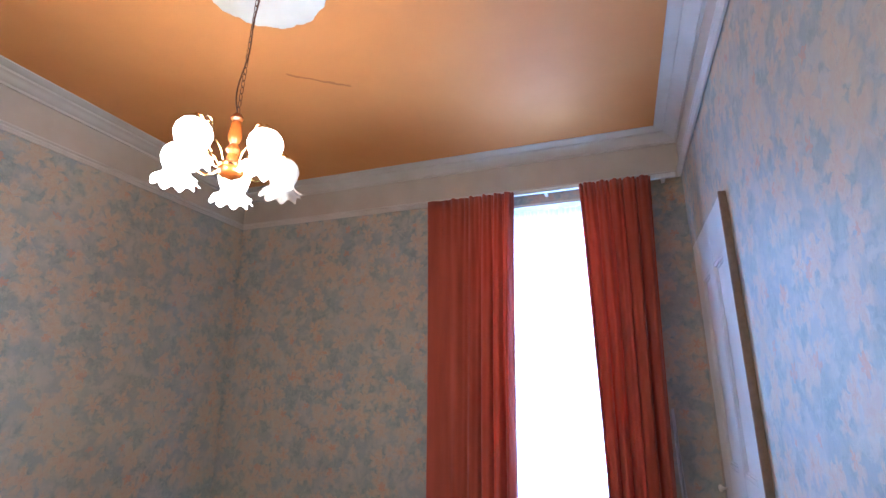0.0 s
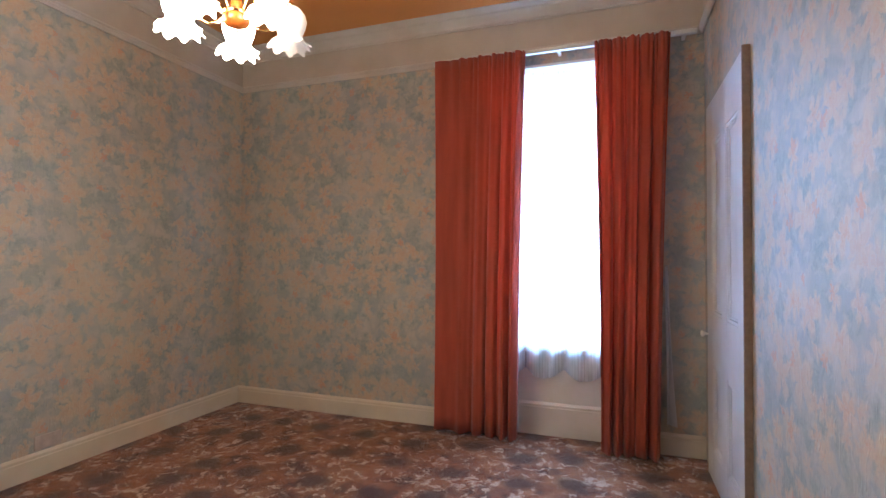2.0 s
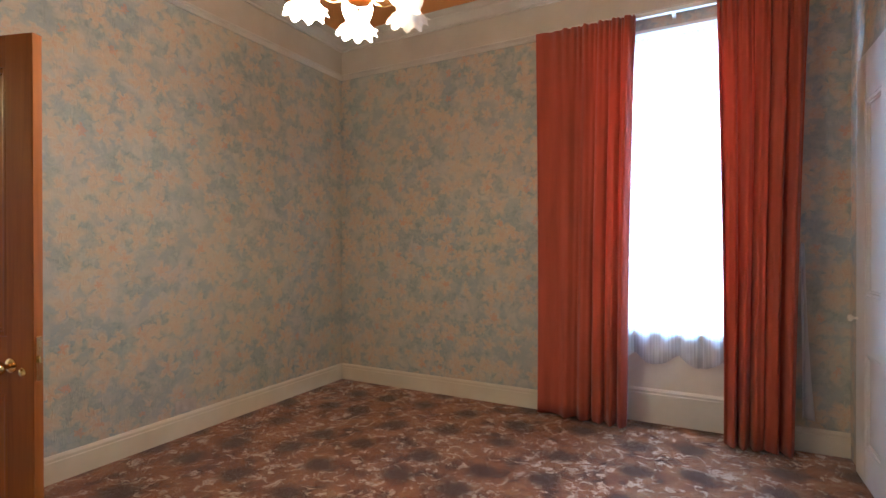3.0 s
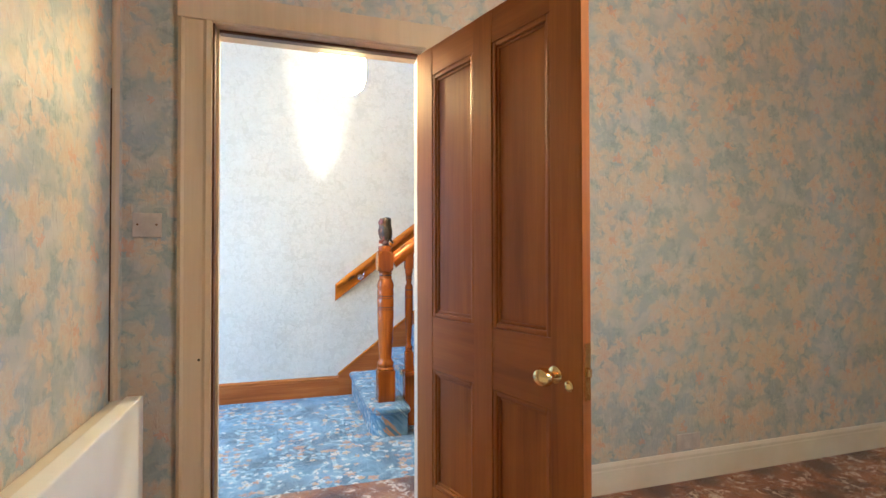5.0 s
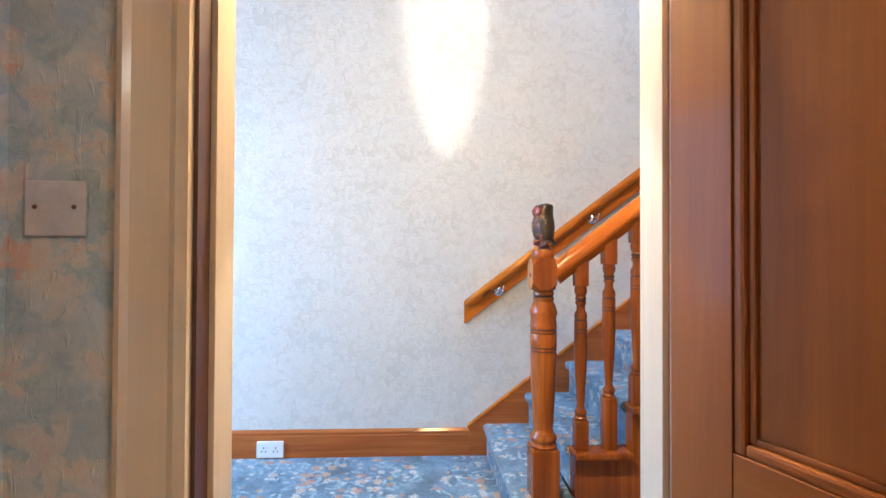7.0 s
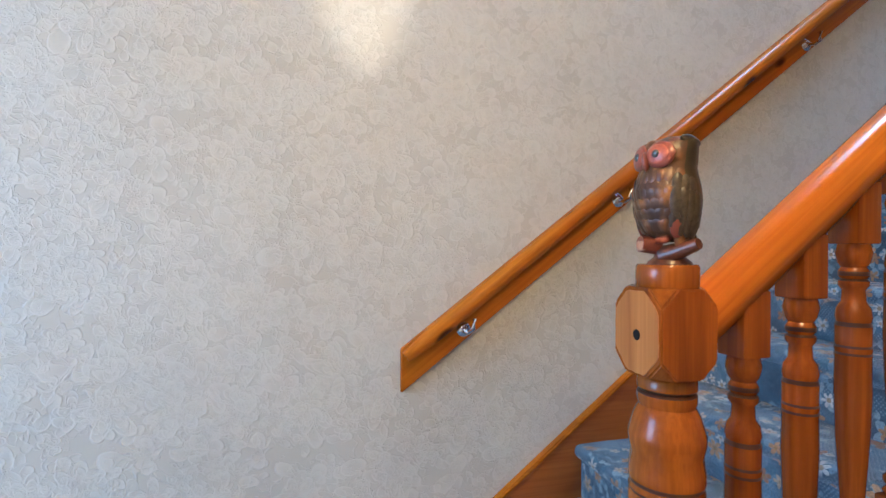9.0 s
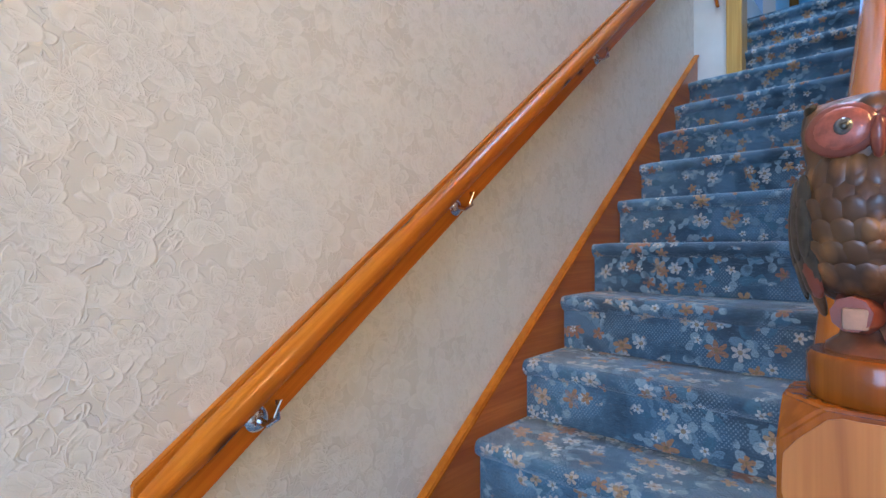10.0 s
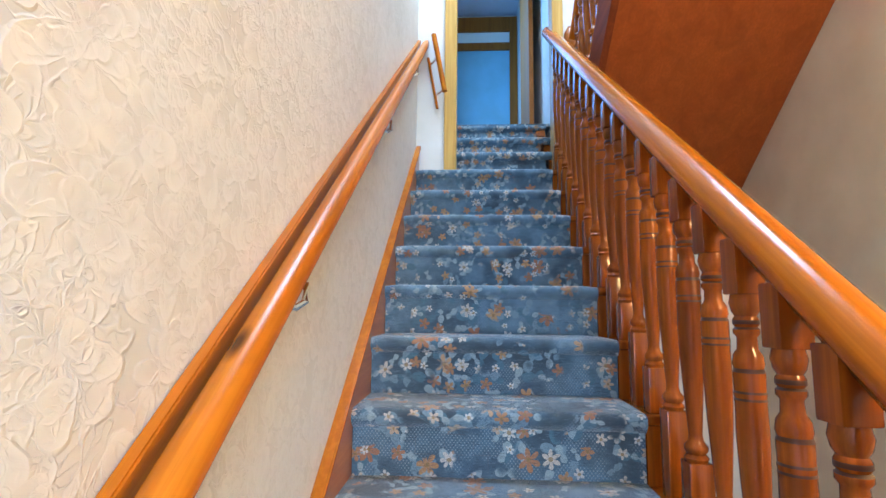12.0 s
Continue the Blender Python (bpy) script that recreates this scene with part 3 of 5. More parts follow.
ring_trim("trim", [(0.0, 2.815), (0.006, 2.815), (0.006, H), (0.0, H)], FRIEZE, label="beige-white painted frieze band")
ring_trim("trim", [(0.006, 2.775), (0.018, 2.775), (0.022, 2.785), (0.030, 2.79), (0.030, 2.798), (0.020, 2.803), (0.034, 2.812), (0.034, 2.82), (0.006, 2.82)], CORNICE, label="white picture rail")
ring_trim("cornice", [(0.006, H - 0.085), (0.022, H - 0.085), (0.024, H - 0.07), (0.04, H - 0.062), (0.055, H - 0.045), (0.075, H - 0.034), (0.088, H - 0.030),
                      (0.09, H - 0.018), (0.125, H - 0.014), (0.135, H - 0.008), (0.155, H - 0.008), (0.155, H + 0.002), (0.006, H + 0.002)], CORNICE, label="white moulded ceiling cornice")


def skirting(name, along, fixed, lo, hi, side, mat, height=0.143, depth=0.016, label=""):
    """A moulded skirting board along an axis on the wall at fixed; side is the way into the room."""
    prof = [(0, 0), (depth, 0), (depth, height - 0.035), (depth * 0.8, height - 0.03), (depth * 0.85, height - 0.015), (depth * 0.35, height), (0, height)]
    if along == "y":
        bm = prism([(fixed + side * d, z) for d, z in prof], 1, lo, hi)
    else:
        bm = prism([(fixed + side * d, z) for d, z in prof], 0, lo, hi)
    return struct(name, bm, mat, label)


skirting("baseboard", "y", 0.0, DOOR[1] + 0.15, D - 0.017, 1, CREAM, label="cream painted skirting board")
skirting("baseboard", "y", 0.0, Y0, DOOR[0] - 0.12, 1, CREAM, label="cream painted skirting board")
skirting("baseboard", "x", D, 0.0, WX0 - 0.002, -1, CREAM, label="cream painted skirting board")
skirting("baseboard", "x", D, WX1 + 0.002, W, -1, CREAM, label="cream painted skirting board")
skirting("baseboard", "x", D + 0.10, WX0 + 0.021, WX1 - 0.021, -1, WHITE, 0.235, 0.022, "white moulded skirting in the window recess")
skirting("baseboard", "y", W, Y0, 3.22, -1, CREAM, label="cream painted skirting board")
skirting("baseboard", "x", Y0, 0.0, W, 1, CREAM, label="cream painted skirting board")

# ---- window ----
win = thing("window_1", (2.82, D + 0.2, 0.6), "tall white timber sash window, overexposed by daylight", "window", kind="structure")
FY0, FY1 = D + 0.17, D + 0.25
part("sill", box(WX0 + 0.021, WX1 - 0.021, D + 0.085, D + 0.17, 0.602, 0.635, 0.006), WHITE, win)
for nm, b in (("frame", (WX0 + 0.021, WX0 + 0.08, FY0, FY1, 0.636, WZ1 - 0.021)), ("frame", (WX1 - 0.08, WX1 - 0.021, FY0, FY1, 0.636, WZ1 - 0.021)),
              ("head_rail", (WX0 + 0.08, WX1 - 0.08, FY0, FY1, 2.56, WZ1 - 0.021)), ("bottom_rail", (WX0 + 0.08, WX1 - 0.08, FY0, FY1, 0.636, 0.71)),
              ("meeting_rail", (WX0 + 0.08, WX1 - 0.08, FY0 - 0.02, FY1, 1.60, 1.645))):
    part(nm, box(*b, 0.004), WHITE, win)
for z0, z1 in ((0.71, 1.60), (1.645, 2.56)):
    pane = part("pane", box(WX0 + 0.08, WX1 - 0.08, FY0 + 0.035, FY0 + 0.041, z0, z1), GLASS, win)
    pane.visible_shadow = False


def drape(name, mat, x_top, x_bot, y, z0, z1, folds, depth, parent, label="", squeeze=0.0, cols=160, rows=26, wavy=0.0):
    """A hanging cloth: folds gathered towards one side, looser at the foot."""
    bm = bmesh.new()
    grid = []
    rnd = random.Random(len(name) * 7 + int(x_top[0] * 100))
    ph = [rnd.uniform(0, 6.28) for _ in range(6)]
    for j in range(rows + 1):
        s = j / rows
        row = []
        for i in range(cols + 1):
            u = i / cols
            g = u ** (1 + squeeze)
            x = (x_top[0] + (x_top[1] - x_top[0]) * u) * (1 - s) + (x_bot[0] + (x_bot[1] - x_bot[0]) * u) * s
            a = folds * 2 * math.pi * g
            amp = depth * (0.45 + 0.75 * s) * (0.25 + 0.75 * g if squeeze else 1)
            tight = 0.010 * math.sin(a * 3.1 + ph[2]) * max(0, 1 - s * 5) * (0 if wavy else 1)
            yy = y + amp * (math.sin(a + 0.5 * math.sin(2.2 * s + ph[0])) + 0.35 * math.sin(2.3 * a + ph[1] + 0.8 * s)) + tight
            xx = x + 0.012 * math.sin(3.0 * s + 4 * u + ph[3]) * s + 0.3 * amp * math.cos(a)
            zz = z1 + (z0 - z1) * s + (0.006 * math.sin(a) if j == rows else 0) + (wavy * math.sin(a * 0.5 + ph[4]) * s * s) + (0.004 * math.sin(a * 2) if j == 0 else 0)
            row.append(bm.verts.new((xx, yy, zz)))
        grid.append(row)
    for r0, r1 in zip(grid, grid[1:]):
        for i in range(cols):
            bm.faces.new((r0[i], r0[i + 1], r1[i + 1], r1[i]))
    ob = part(name, bm, mat, parent, label, True)
    sol = ob.modifiers.new("thickness", "SOLIDIFY")
    sol.thickness, sol.offset = 0.004, 0
    return ob


cl = thing("curtain", (2.25, 4.28, 0.0), "long terracotta red curtain, drawn open, beside the window", "curtain", "pair of curtains")
drape("cloth", TERRA, (1.925, 2.60), (1.935, 2.535), 4.285, 0.035, 2.752, 5.4, 0.040, cl, squeeze=0.8)
cr = thing("curtain", (3.3, 4.28, 0.0), "long terracotta red curtain, drawn open, with white lining showing", "curtain", "pair of curtains")
drape("cloth", TERRA, (3.06, 3.53), (3.095, 3.45), 4.28, 0.03, 2.748, 5.3, 0.038, cr)
drape("lining", LINING, (3.50, 3.515), (3.495, 3.57), 4.39, 0.21, 1.24, 0.7, 0.012, cr, "white lining hanging out behind the cloth", cols=12)
rail = thing("curtain_rail", (2.8, 4.33, 2.74), "slim white curtain track above the window", "curtain rail")
part("track", box(1.90, 3.69, 4.315, 4.345, 2.735, 2.765, 0.006), PLASTIC, rail)
for x in (1.98, 2.82, 3.62):
    part("bracket", box(x - 0.012, x + 0.012, 4.345, D - 0.0065, 2.742, 2.772, 0.003), PLASTIC, rail)
net = thing("net_curtain", (2.82, 4.50, 0.4), "sheer white net curtain with a scalloped foot", "net curtain")
drape("net", NET, (WX0 + 0.03, WX1 - 0.03), (WX0 + 0.03, WX1 - 0.03), 4.525, 0.44, WZ1 - 0.03, 6.0, 0.014, net, wavy=0.035)
part("wire", tube([(WX0 + 0.021, 4.525, WZ1 - 0.027), (WX1 - 0.021, 4.525, WZ1 - 0.027)], 0.002), PLASTIC, net)

# ---- cupboard door on the right wall ----
DP = 0.028
cup = thing("door_1", (W, 3.72, 0.0), "white four-panel cupboard door standing proud of the papered wall", "cupboard door", kind="structure")
CY0, CY1, CZ1 = 3.29, 4.20, 2.205


def panelled(parent, mats, y0, y1, z0, z1, stiles, rails, place, depth, face, label=""):
    """Frame-and-panel joinery. stiles and rails are spans (lo, hi) of solid timber; panels fill the rest."""
    for lo, hi in stiles:
        part("stile", place(lo, hi, z0, z1, 0, depth), mats[0], parent)
    for lo, hi in rails:
        for (a0, a1), (b0, b1) in zip(stiles, stiles[1:]):
            part("rail", place(a1, b0, lo, hi, 0.001, depth - 0.001), mats[1], parent)
    for (r0, r1), (q0, q1) in zip(rails, rails[1:]):
        for (a0, a1), (b0, b1) in zip(stiles, stiles[1:]):
            p = part("panel", place(a1, b0, r1, q0, 0.016, depth - 0.012), mats[0], parent)
            for w, g, front, soft in ((0.019, 0.0, 0.002, 0.006), (0.011, 0.019, 0.0095, 0.004)):
                c1, d0, s1, t0 = a1 + g, b0 - g, r1 + g, q0 - g
                for k, (u0, u1, v0, v1) in enumerate(((c1, c1 + w, s1, t0), (d0 - w, d0, s1, t0), (c1 + w, d0 - w, s1, s1 + w), (c1 + w, d0 - w, t0 - w, t0))):
                    part("bead", place(u0, u1, v0, v1, front, 0.0165, soft), mats[k // 2], p)


def cup_place(u0, u1, v0, v1, d0, d1, bevel=0.002):
    return box(W - DP + d0, W - DP + d1, u0, u1, v0, v1, bevel)


panelled(cup, (CUPBOARD, CUPBOARD), CY0, CY1, 0.02, CZ1, [(CY0, CY0 + 0.115), (3.66, 3.775), (CY1 - 0.165, CY1)], [(0.02, 0.20), (0.685, 0.975), (1.965, CZ1)], cup_place, DP + 0.004, -1)
part("edge_strip", box(W - DP - 0.006, W - 0.001, CY0 - 0.012, CY0 - 0.001, 0.01, CZ1 + 0.012, 0.003), EDGE, cup, "bare brown timber edge")
kn = part("knob", turned(knob_profile(0.02, 0.045)), UNLIT, cup, "white china knob", True, Matrix.Translation((W - DP, 4.165, 0.845)) @ pose(0, 0, 0, 0, -90, 0))

# ---- bedroom door, its casing and lining ----
casing = thing("door_2_casing", (0.0, 1.02, 0.0), "cream grained door casing and lining", "door frame", kind="structure")
prof = [(0, 0), (0.020, 0), (0.026, 0.012), (0.018, 0.022), (0.018, 0.085), (0.024, 0.097), (0.020, 0.115), (0, 0.115)]
part("architrave", prism([(d, DOOR[0] - 0.120 + w) for d, w in prof], 2, 0.0, DOOR[2] + 0.0), CASING, casing)
part("architrave", prism([(d, DOOR[1] + 0.120 - w) for d, w in prof], 2, 0.0, DOOR[2] + 0.0), CASING, casing)
part("head_architrave", box(0.0, 0.021, DOOR[0] - 0.125, DOOR[1] + 0.125, DOOR[2] + 0.001, DOOR[2] + 0.105, 0.005), CASING, casing)
part("lining", box(-T - 0.003, 0.0, DOOR[0] - 0.03, DOOR[0], 0.0, DOOR[2]), CASING, casing)
part("lining", box(-T - 0.003, 0.0, DOOR[1], DOOR[1] + 0.03, 0.0, DOOR[2]), CASING, casing)
part("head_lining", box(-T - 0.003, 0.0, DOOR[0] - 0.03, DOOR[1] + 0.03, DOOR[2] + 0.0, DOOR[2] + 0.03), CASING, casing)
part("stop", box(-0.085, -0.05, DOOR[0], DOOR[0] + 0.013, 0.0, DOOR[2], 0.002), CASING, casing)
part("stop", box(-0.085, -0.05, DOOR[1] - 0.013, DOOR[1], 0.0, DOOR[2], 0.002), CASING, casing)
part("stop", box(-0.085, -0.05, DOOR[0] + 0.013, DOOR[1] - 0.013, DOOR[2] - 0.013, DOOR[2], 0.002), DARKWOOD_SHADE, casing)
part("rebate", box(-0.048, 0.0015, DOOR[0] - 0.004, DOOR[0] + 0.003, 0.0, DOOR[2]), DARKWOOD_SHADE, casing, "dark brown rebate edge")
part("nick", turned([(0.003, 0), (0.005, 0.002)], steps=8), BLACK, casing, "small dark dent", False, Matrix.Translation((0.0195, 0.594, 0.76)) @ pose(0, 0, 0, 0, 90, 0))
for y0, y1 in ((DOOR[0] - 0.115, DOOR[0]), (DOOR[1], DOOR[1] + 0.115)):
    part("hall_architrave", box(-T - 0.022, -T - 0.004, y0, y1, 0.0, DOOR[2] + 0.1, 0.004), CASING, casing)
part("hall_architrave", box(-T - 0.0215, -T - 0.004, DOOR[0], DOOR[1], DOOR[2], DOOR[2] + 0.1, 0.004), CASING, casing)

leaf = thing("door_2", (0.022, 1.437, 0.0), "red-brown varnished four-panel door, standing open into the bedroom", "door", kind="structure")
leaf.rotation_euler = (0, 0, radians(17.5))
WORLD[leaf] = Matrix.Identity(4)
LW, LH = 0.872, 2.005


def leaf_place(u0, u1, v0, v1, d0, d1, bevel=0.002):
    return box(u0, u1, d0, d1, v0, v1, bevel)


panelled(leaf, (MAHOG, MAHOG_H), 0, LW, 0.012, LH, [(0.0, 0.116), (0.386, 0.488), (0.757, LW)], [(0.012, 0.215), (0.688, 0.90), (1.888, LH)], leaf_place, 0.036, -1)
part("edge_lipping", box(LW, LW + 0.004, 0.001, 0.035, 0.012, LH), MAHOG, leaf, "plain red-brown door edge")
rose = part("knob_rose", turned([(0.026, 0), (0.026, 0.003), (0.018, 0.007), (0.010, 0.009)], steps=20), BRASS, leaf, "round brass rose", True, Matrix.Translation((0.775, 0.0, 0.795)) @ pose(0, 0, 0, 90, 0, 0))
oval = turned(knob_profile(0.028, 0.062), steps=20)
part("door_knob", oval, BRASS, rose, "oval brass door knob", True, Matrix.Translation((0.775, -0.006, 0.795)) @ pose(0, 0, 0, 90, 0, 0) @ Matrix.Diagonal((1.25, 0.95, 1, 1)))
part("escutcheon", turned([(0.016, 0), (0.016, 0.003), (0.011, 0.006), (0.004, 0.006)], steps=18), BRASS, leaf, "brass keyhole cover", True, Matrix.Translation((0.828, 0.0, 0.772)) @ pose(0, 0, 0, 90, 0, 0))
part("lock_plate", box(LW + 0.004, LW + 0.006, 0.008, 0.032, 0.74, 0.90), BRASS, leaf, "brass lock face")
part("latch", box(LW + 0.006, LW + 0.016, 0.013, 0.027, 0.805, 0.83, 0.003), BRASS, leaf)
back_rose = part("knob_rose", turned([(0.026, 0), (0.026, 0.003), (0.010, 0.009)], steps=16), BRASS, leaf, "", True, Matrix.Translation((0.775, 0.04, 0.795)) @ pose(0, 0, 0, -90, 0, 0))
part("door_knob", turned(knob_profile(0.028, 0.062), steps=16), BRASS, back_rose, "", True, Matrix.Translation((0.775, 0.046, 0.795)) @ pose(0, 0, 0, -90, 0, 0))
for z in (0.25, 1.72):
    part("hinge", tube([(-0.006, 0.044, z), (-0.006, 0.044, z + 0.09)], 0.006), BRASS, leaf)

# ---- small things on the bedroom walls ----
heater = thing("storage_heater", (0.55, Y0 + 0.06, 0.0), "white flat-fronted heater below a cream wooden rail", "heater")
part("body", box(0.13, 1.15, Y0 + 0.052, Y0 + 0.105, 0.06, 0.672, 0.006), WHITE, heater)
part("shelf", box(0.115, 1.18, Y0 + 0.003, Y0 + 0.050, 0.628, 0.658, 0.010), CREAM, heater, "cream painted wooden rail behind the heater")
for x in (0.2, 1.0):
    part("foot", box(x, x + 0.08, Y0 + 0.02, Y0 + 0.10, 0.0, 0.062, 0.003), WHITE, heater)
struct("trim", box(0.088, 0.132, Y0 + 0.001, Y0 + 0.016, 0.145, 2.77, 0.005), CASING, "cream cover strip on the papered wall")
struct("trim", box(0.1325, 0.1345, Y0 + 0.0005, Y0 + 0.005, 0.66, 1.72), DARKWOOD_SHADE, "dark open joint beside the cover strip")
plate = thing("blanking_plate", (0.004, 0.417, 1.265), "papered-over blank switch plate with two screws", "wall plate")
face = part("plate", box(0.002, 0.010, 0.369, 0.465, 1.218, 1.308, 0.003), PAPERED, plate)
for y in (0.386, 0.448):
    part("screw", turned([(0.004, 0), (0.0035, 0.0015), (0.001, 0.0015)], steps=10), BRONZE, face, "", False, Matrix.Translation((0.010, y, 1.265)) @ pose(0, 0, 0, 0, 90, 0))
vent = thing("wall_plate", (0.004, 2.88, 0.18), "papered-over blank plate just above the skirting", "wall plate")
part("plate", box(0.002, 0.008, 2.80, 2.95, 0.155, 0.235, 0.003), PAPERED, vent)

# ---- chandelier and ceiling rose ----
CX, CY = 1.82, 2.36
cr_ = thing("ceiling_rose", (CX + 0.03, CY, H), "white scalloped plaster ceiling rose", "ceiling rose")


def petal_wave(a, i):
    return (1 + (0.045 * abs(math.sin(6 * a)) + 0.012 * math.sin(31 * a)) * (i > 1), 0)


part("medallion", turned([(0.05, -0.045), (0.075, -0.04), (0.11, -0.028), (0.15, -0.034), (0.20, -0.026), (0.245, -0.022), (0.275, -0.012), (0.28, -0.001)], (CX + 0.03, CY, H), 96, petal_wave), PLASTER, cr_, "", True)
part("boss", turned([(0.05, -0.046), (0.045, -0.06), (0.02, -0.068), (0.006, -0.07)], (CX + 0.03, CY, H), 24), PLASTER, cr_, "", True)

lamp = thing("chandelier", (CX, CY, 2.16), "five-arm wood and brass chandelier with frilled opal glass shades", "chandelier")
part("stem", turned([(0.006, 2.46), (0.014, 2.455), (0.024, 2.44), (0.026, 2.43), (0.017, 2.42), (0.021, 2.40), (0.028, 2.35), (0.024, 2.33), (0.014, 2.315), (0.026, 2.30), (0.030, 2.285), (0.018, 2.27), (0.022, 2.255),
                     (0.020, 2.235), (0.040, 2.215), (0.050, 2.20), (0.050, 2.185), (0.038, 2.17), (0.012, 2.162)], (CX, CY, 0), 24), TURNED, lamp, "turned reddish wooden stem", True)
part("gallery", turned([(0.030, 2.228), (0.046, 2.224), (0.052, 2.216), (0.046, 2.208)], (CX, CY, 0), 24), BRASS, lamp, "", True)
z, k = 2.455, 0
while z < H - 0.075:
    pts = []
    for i in range(13):
        a = 2 * math.pi * i / 12
        u, v = 0.0075 * math.cos(a), 0.019 * math.sin(a)
        pts.append((CX + (u if k % 2 else 0) + 0.03 * (z - 2.45) / 0.67, CY + (0 if k % 2 else u), z + 0.017 + v))
    part("chain_link", tube(pts, 0.0018, 5), BRONZE, lamp)
    z, k = z + 0.0315, k + 1
cable = []
for i in range(25):
    s = i / 24
    cable.append((CX + 0.03 * s - 0.022 * math.sin(3.1 * s * math.pi) * math.exp(-1.2 * s), CY - 0.012 * math.sin(5 * s), 2.455 + 0.61 * s))
part("cable", tube(cable, 0.0035, 6), BRONZE, lamp, "brown twisted flex")


def frill(a, i):
    k = max(0, i - 7) / 3
    return (1 + 0.10 * k * math.sin(9 * a) + 0.03 * k * math.sin(4 * a + 1), -0.010 * k * math.sin(9 * a + 0.8))


SHADE = [(0.014, 0.0), (0.022, -0.006), (0.045, -0.016), (0.060, -0.036), (0.066, -0.062), (0.060, -0.090), (0.050, -0.112), (0.048, -0.124), (0.056, -0.142), (0.070, -0.158), (0.084, -0.168)]
for n_arm, (deg, lit) in enumerate(((-41, True), (31, True), (103, False), (175, True), (-113, True))):
    a = radians(-45.6 + deg)
    ca, sa = math.cos(a), math.sin(a)

    def out(r, z):
        return (CX + r * ca, CY + r * sa, z)
    path = [out(0.045, 2.205), out(0.07, 2.185), out(0.10, 2.180), out(0.135, 2.20), out(0.155, 2.245), out(0.165, 2.30), out(0.180, 2.335), out(0.20, 2.34), out(0.212, 2.335), out(0.212, 2.322)]
    part("arm", tube(path, 0.0055, 8), BRASS, lamp, "", True)
    scroll = [out(0.155 - 0.035 * (1 - i / 15) * math.cos(i * 0.62), 2.32 + 0.045 * (1 - i / 22) * math.sin(i * 0.62)) for i in range(16)]
    part("scroll", tube(scroll, 0.0035, 6), BRASS, lamp, "", True)
    part("scroll", tube([out(0.05, 2.225), out(0.07, 2.26), out(0.10, 2.285), out(0.13, 2.27), out(0.135, 2.24), out(0.115, 2.23)], 0.0035, 6), BRASS, lamp, "", True)
    cap = part("cap", turned([(0.006, 0.012), (0.016, 0.008), (0.024, -0.002), (0.022, -0.010)], (CX + 0.212 * ca, CY + 0.212 * sa, 2.318), 18), BRASS, lamp, "", True)
    part("shade", turned(SHADE, (CX + 0.212 * ca, CY + 0.212 * sa, 2.315), 48, frill, False), LIT if lit else OPAL, cap, "lit frilled opal glass shade" if lit else "unlit frilled opal glass shade", True)

# ---- stair hall shell ----
RISE, GO, NOSE = 0.187, 0.245, 1.397
PITCH = math.degrees(math.atan2(RISE, GO))
SLOPE = RISE / GO


def nose(k):
    return NOSE + GO * (k - 1)


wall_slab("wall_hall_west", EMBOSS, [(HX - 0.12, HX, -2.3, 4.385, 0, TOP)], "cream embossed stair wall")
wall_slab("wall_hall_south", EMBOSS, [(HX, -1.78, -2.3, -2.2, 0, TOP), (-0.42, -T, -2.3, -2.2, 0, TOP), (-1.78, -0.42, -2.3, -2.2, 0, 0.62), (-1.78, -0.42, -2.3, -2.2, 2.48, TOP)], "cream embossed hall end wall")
wall_slab("wall_landing", PLASTER, [(HX, -1.94, 4.285, 4.385, 1.9, TOP), (-1.94, -1.17, 4.285, 4.385, 4.75, TOP), (-1.17, -1.07, 4.285, 7.5, 2.0, TOP)], "white landing wall")
wall_slab("wall_landing_back", PLASTER, [(-1.07, -T, 5.2, 5.3, 2.0, TOP)], "white landing wall")
struct("ceiling_stairwell", box(HX - 0.12, -T, -2.3, 7.5, TOP, TOP + 0.1), PLASTER, "white stairwell ceiling")
struct("floor_landing", carpet_sheet(-1.07, -T, 4.2, 5.2, 2.31), BLUE, "blue floral landing carpet")
struct("floor_corridor", carpet_sheet(-2.05, -1.17, 4.83, 7.4, UP), BLUE, "blue floral corridor carpet")
wall_slab("wall_corridor", PLASTER, [(-2.15, -2.05, 4.385, 5.25, 2.0, TOP), (-2.15, -2.05, 6.55, 7.5, 2.0, TOP), (-2.15, -2.05, 5.25, 6.55, 2.0, 3.25), (-2.15, -2.05, 5.25, 6.55, 4.75, TOP)], "white upper corridor wall")
wall_slab("wall_corridor_end", PLASTER, [(-2.05, -1.17, 7.42, 7.5, 2.0, TOP)], "white upper corridor end wall")
struct("ceiling_corridor", box(-2.05, -1.17, 4.385, 7.42, 5.32, 5.38), LILAC, "lilac-white corridor ceiling")

skirting("baseboard", "y", HX, -2.2, 1.312, 1, PINE_X, 0.16, 0.02, "varnished pine skirting board")
skirting("baseboard", "y", -T, -2.2, DOOR[0] - 0.12, -1, PINE_X, 0.16, 0.02, "varnished pine skirting board")
skirting("baseboard", "y", -T, DOOR[1] + 0.12, 4.2, -1, PINE_X, 0.16, 0.02, "varnished pine skirting board")

# ---- staircase ----
stairs = thing("staircase", (-1.65, NOSE, 0.0), "straight flight of steps covered in worn blue floral carpet", "staircase", kind="structure")


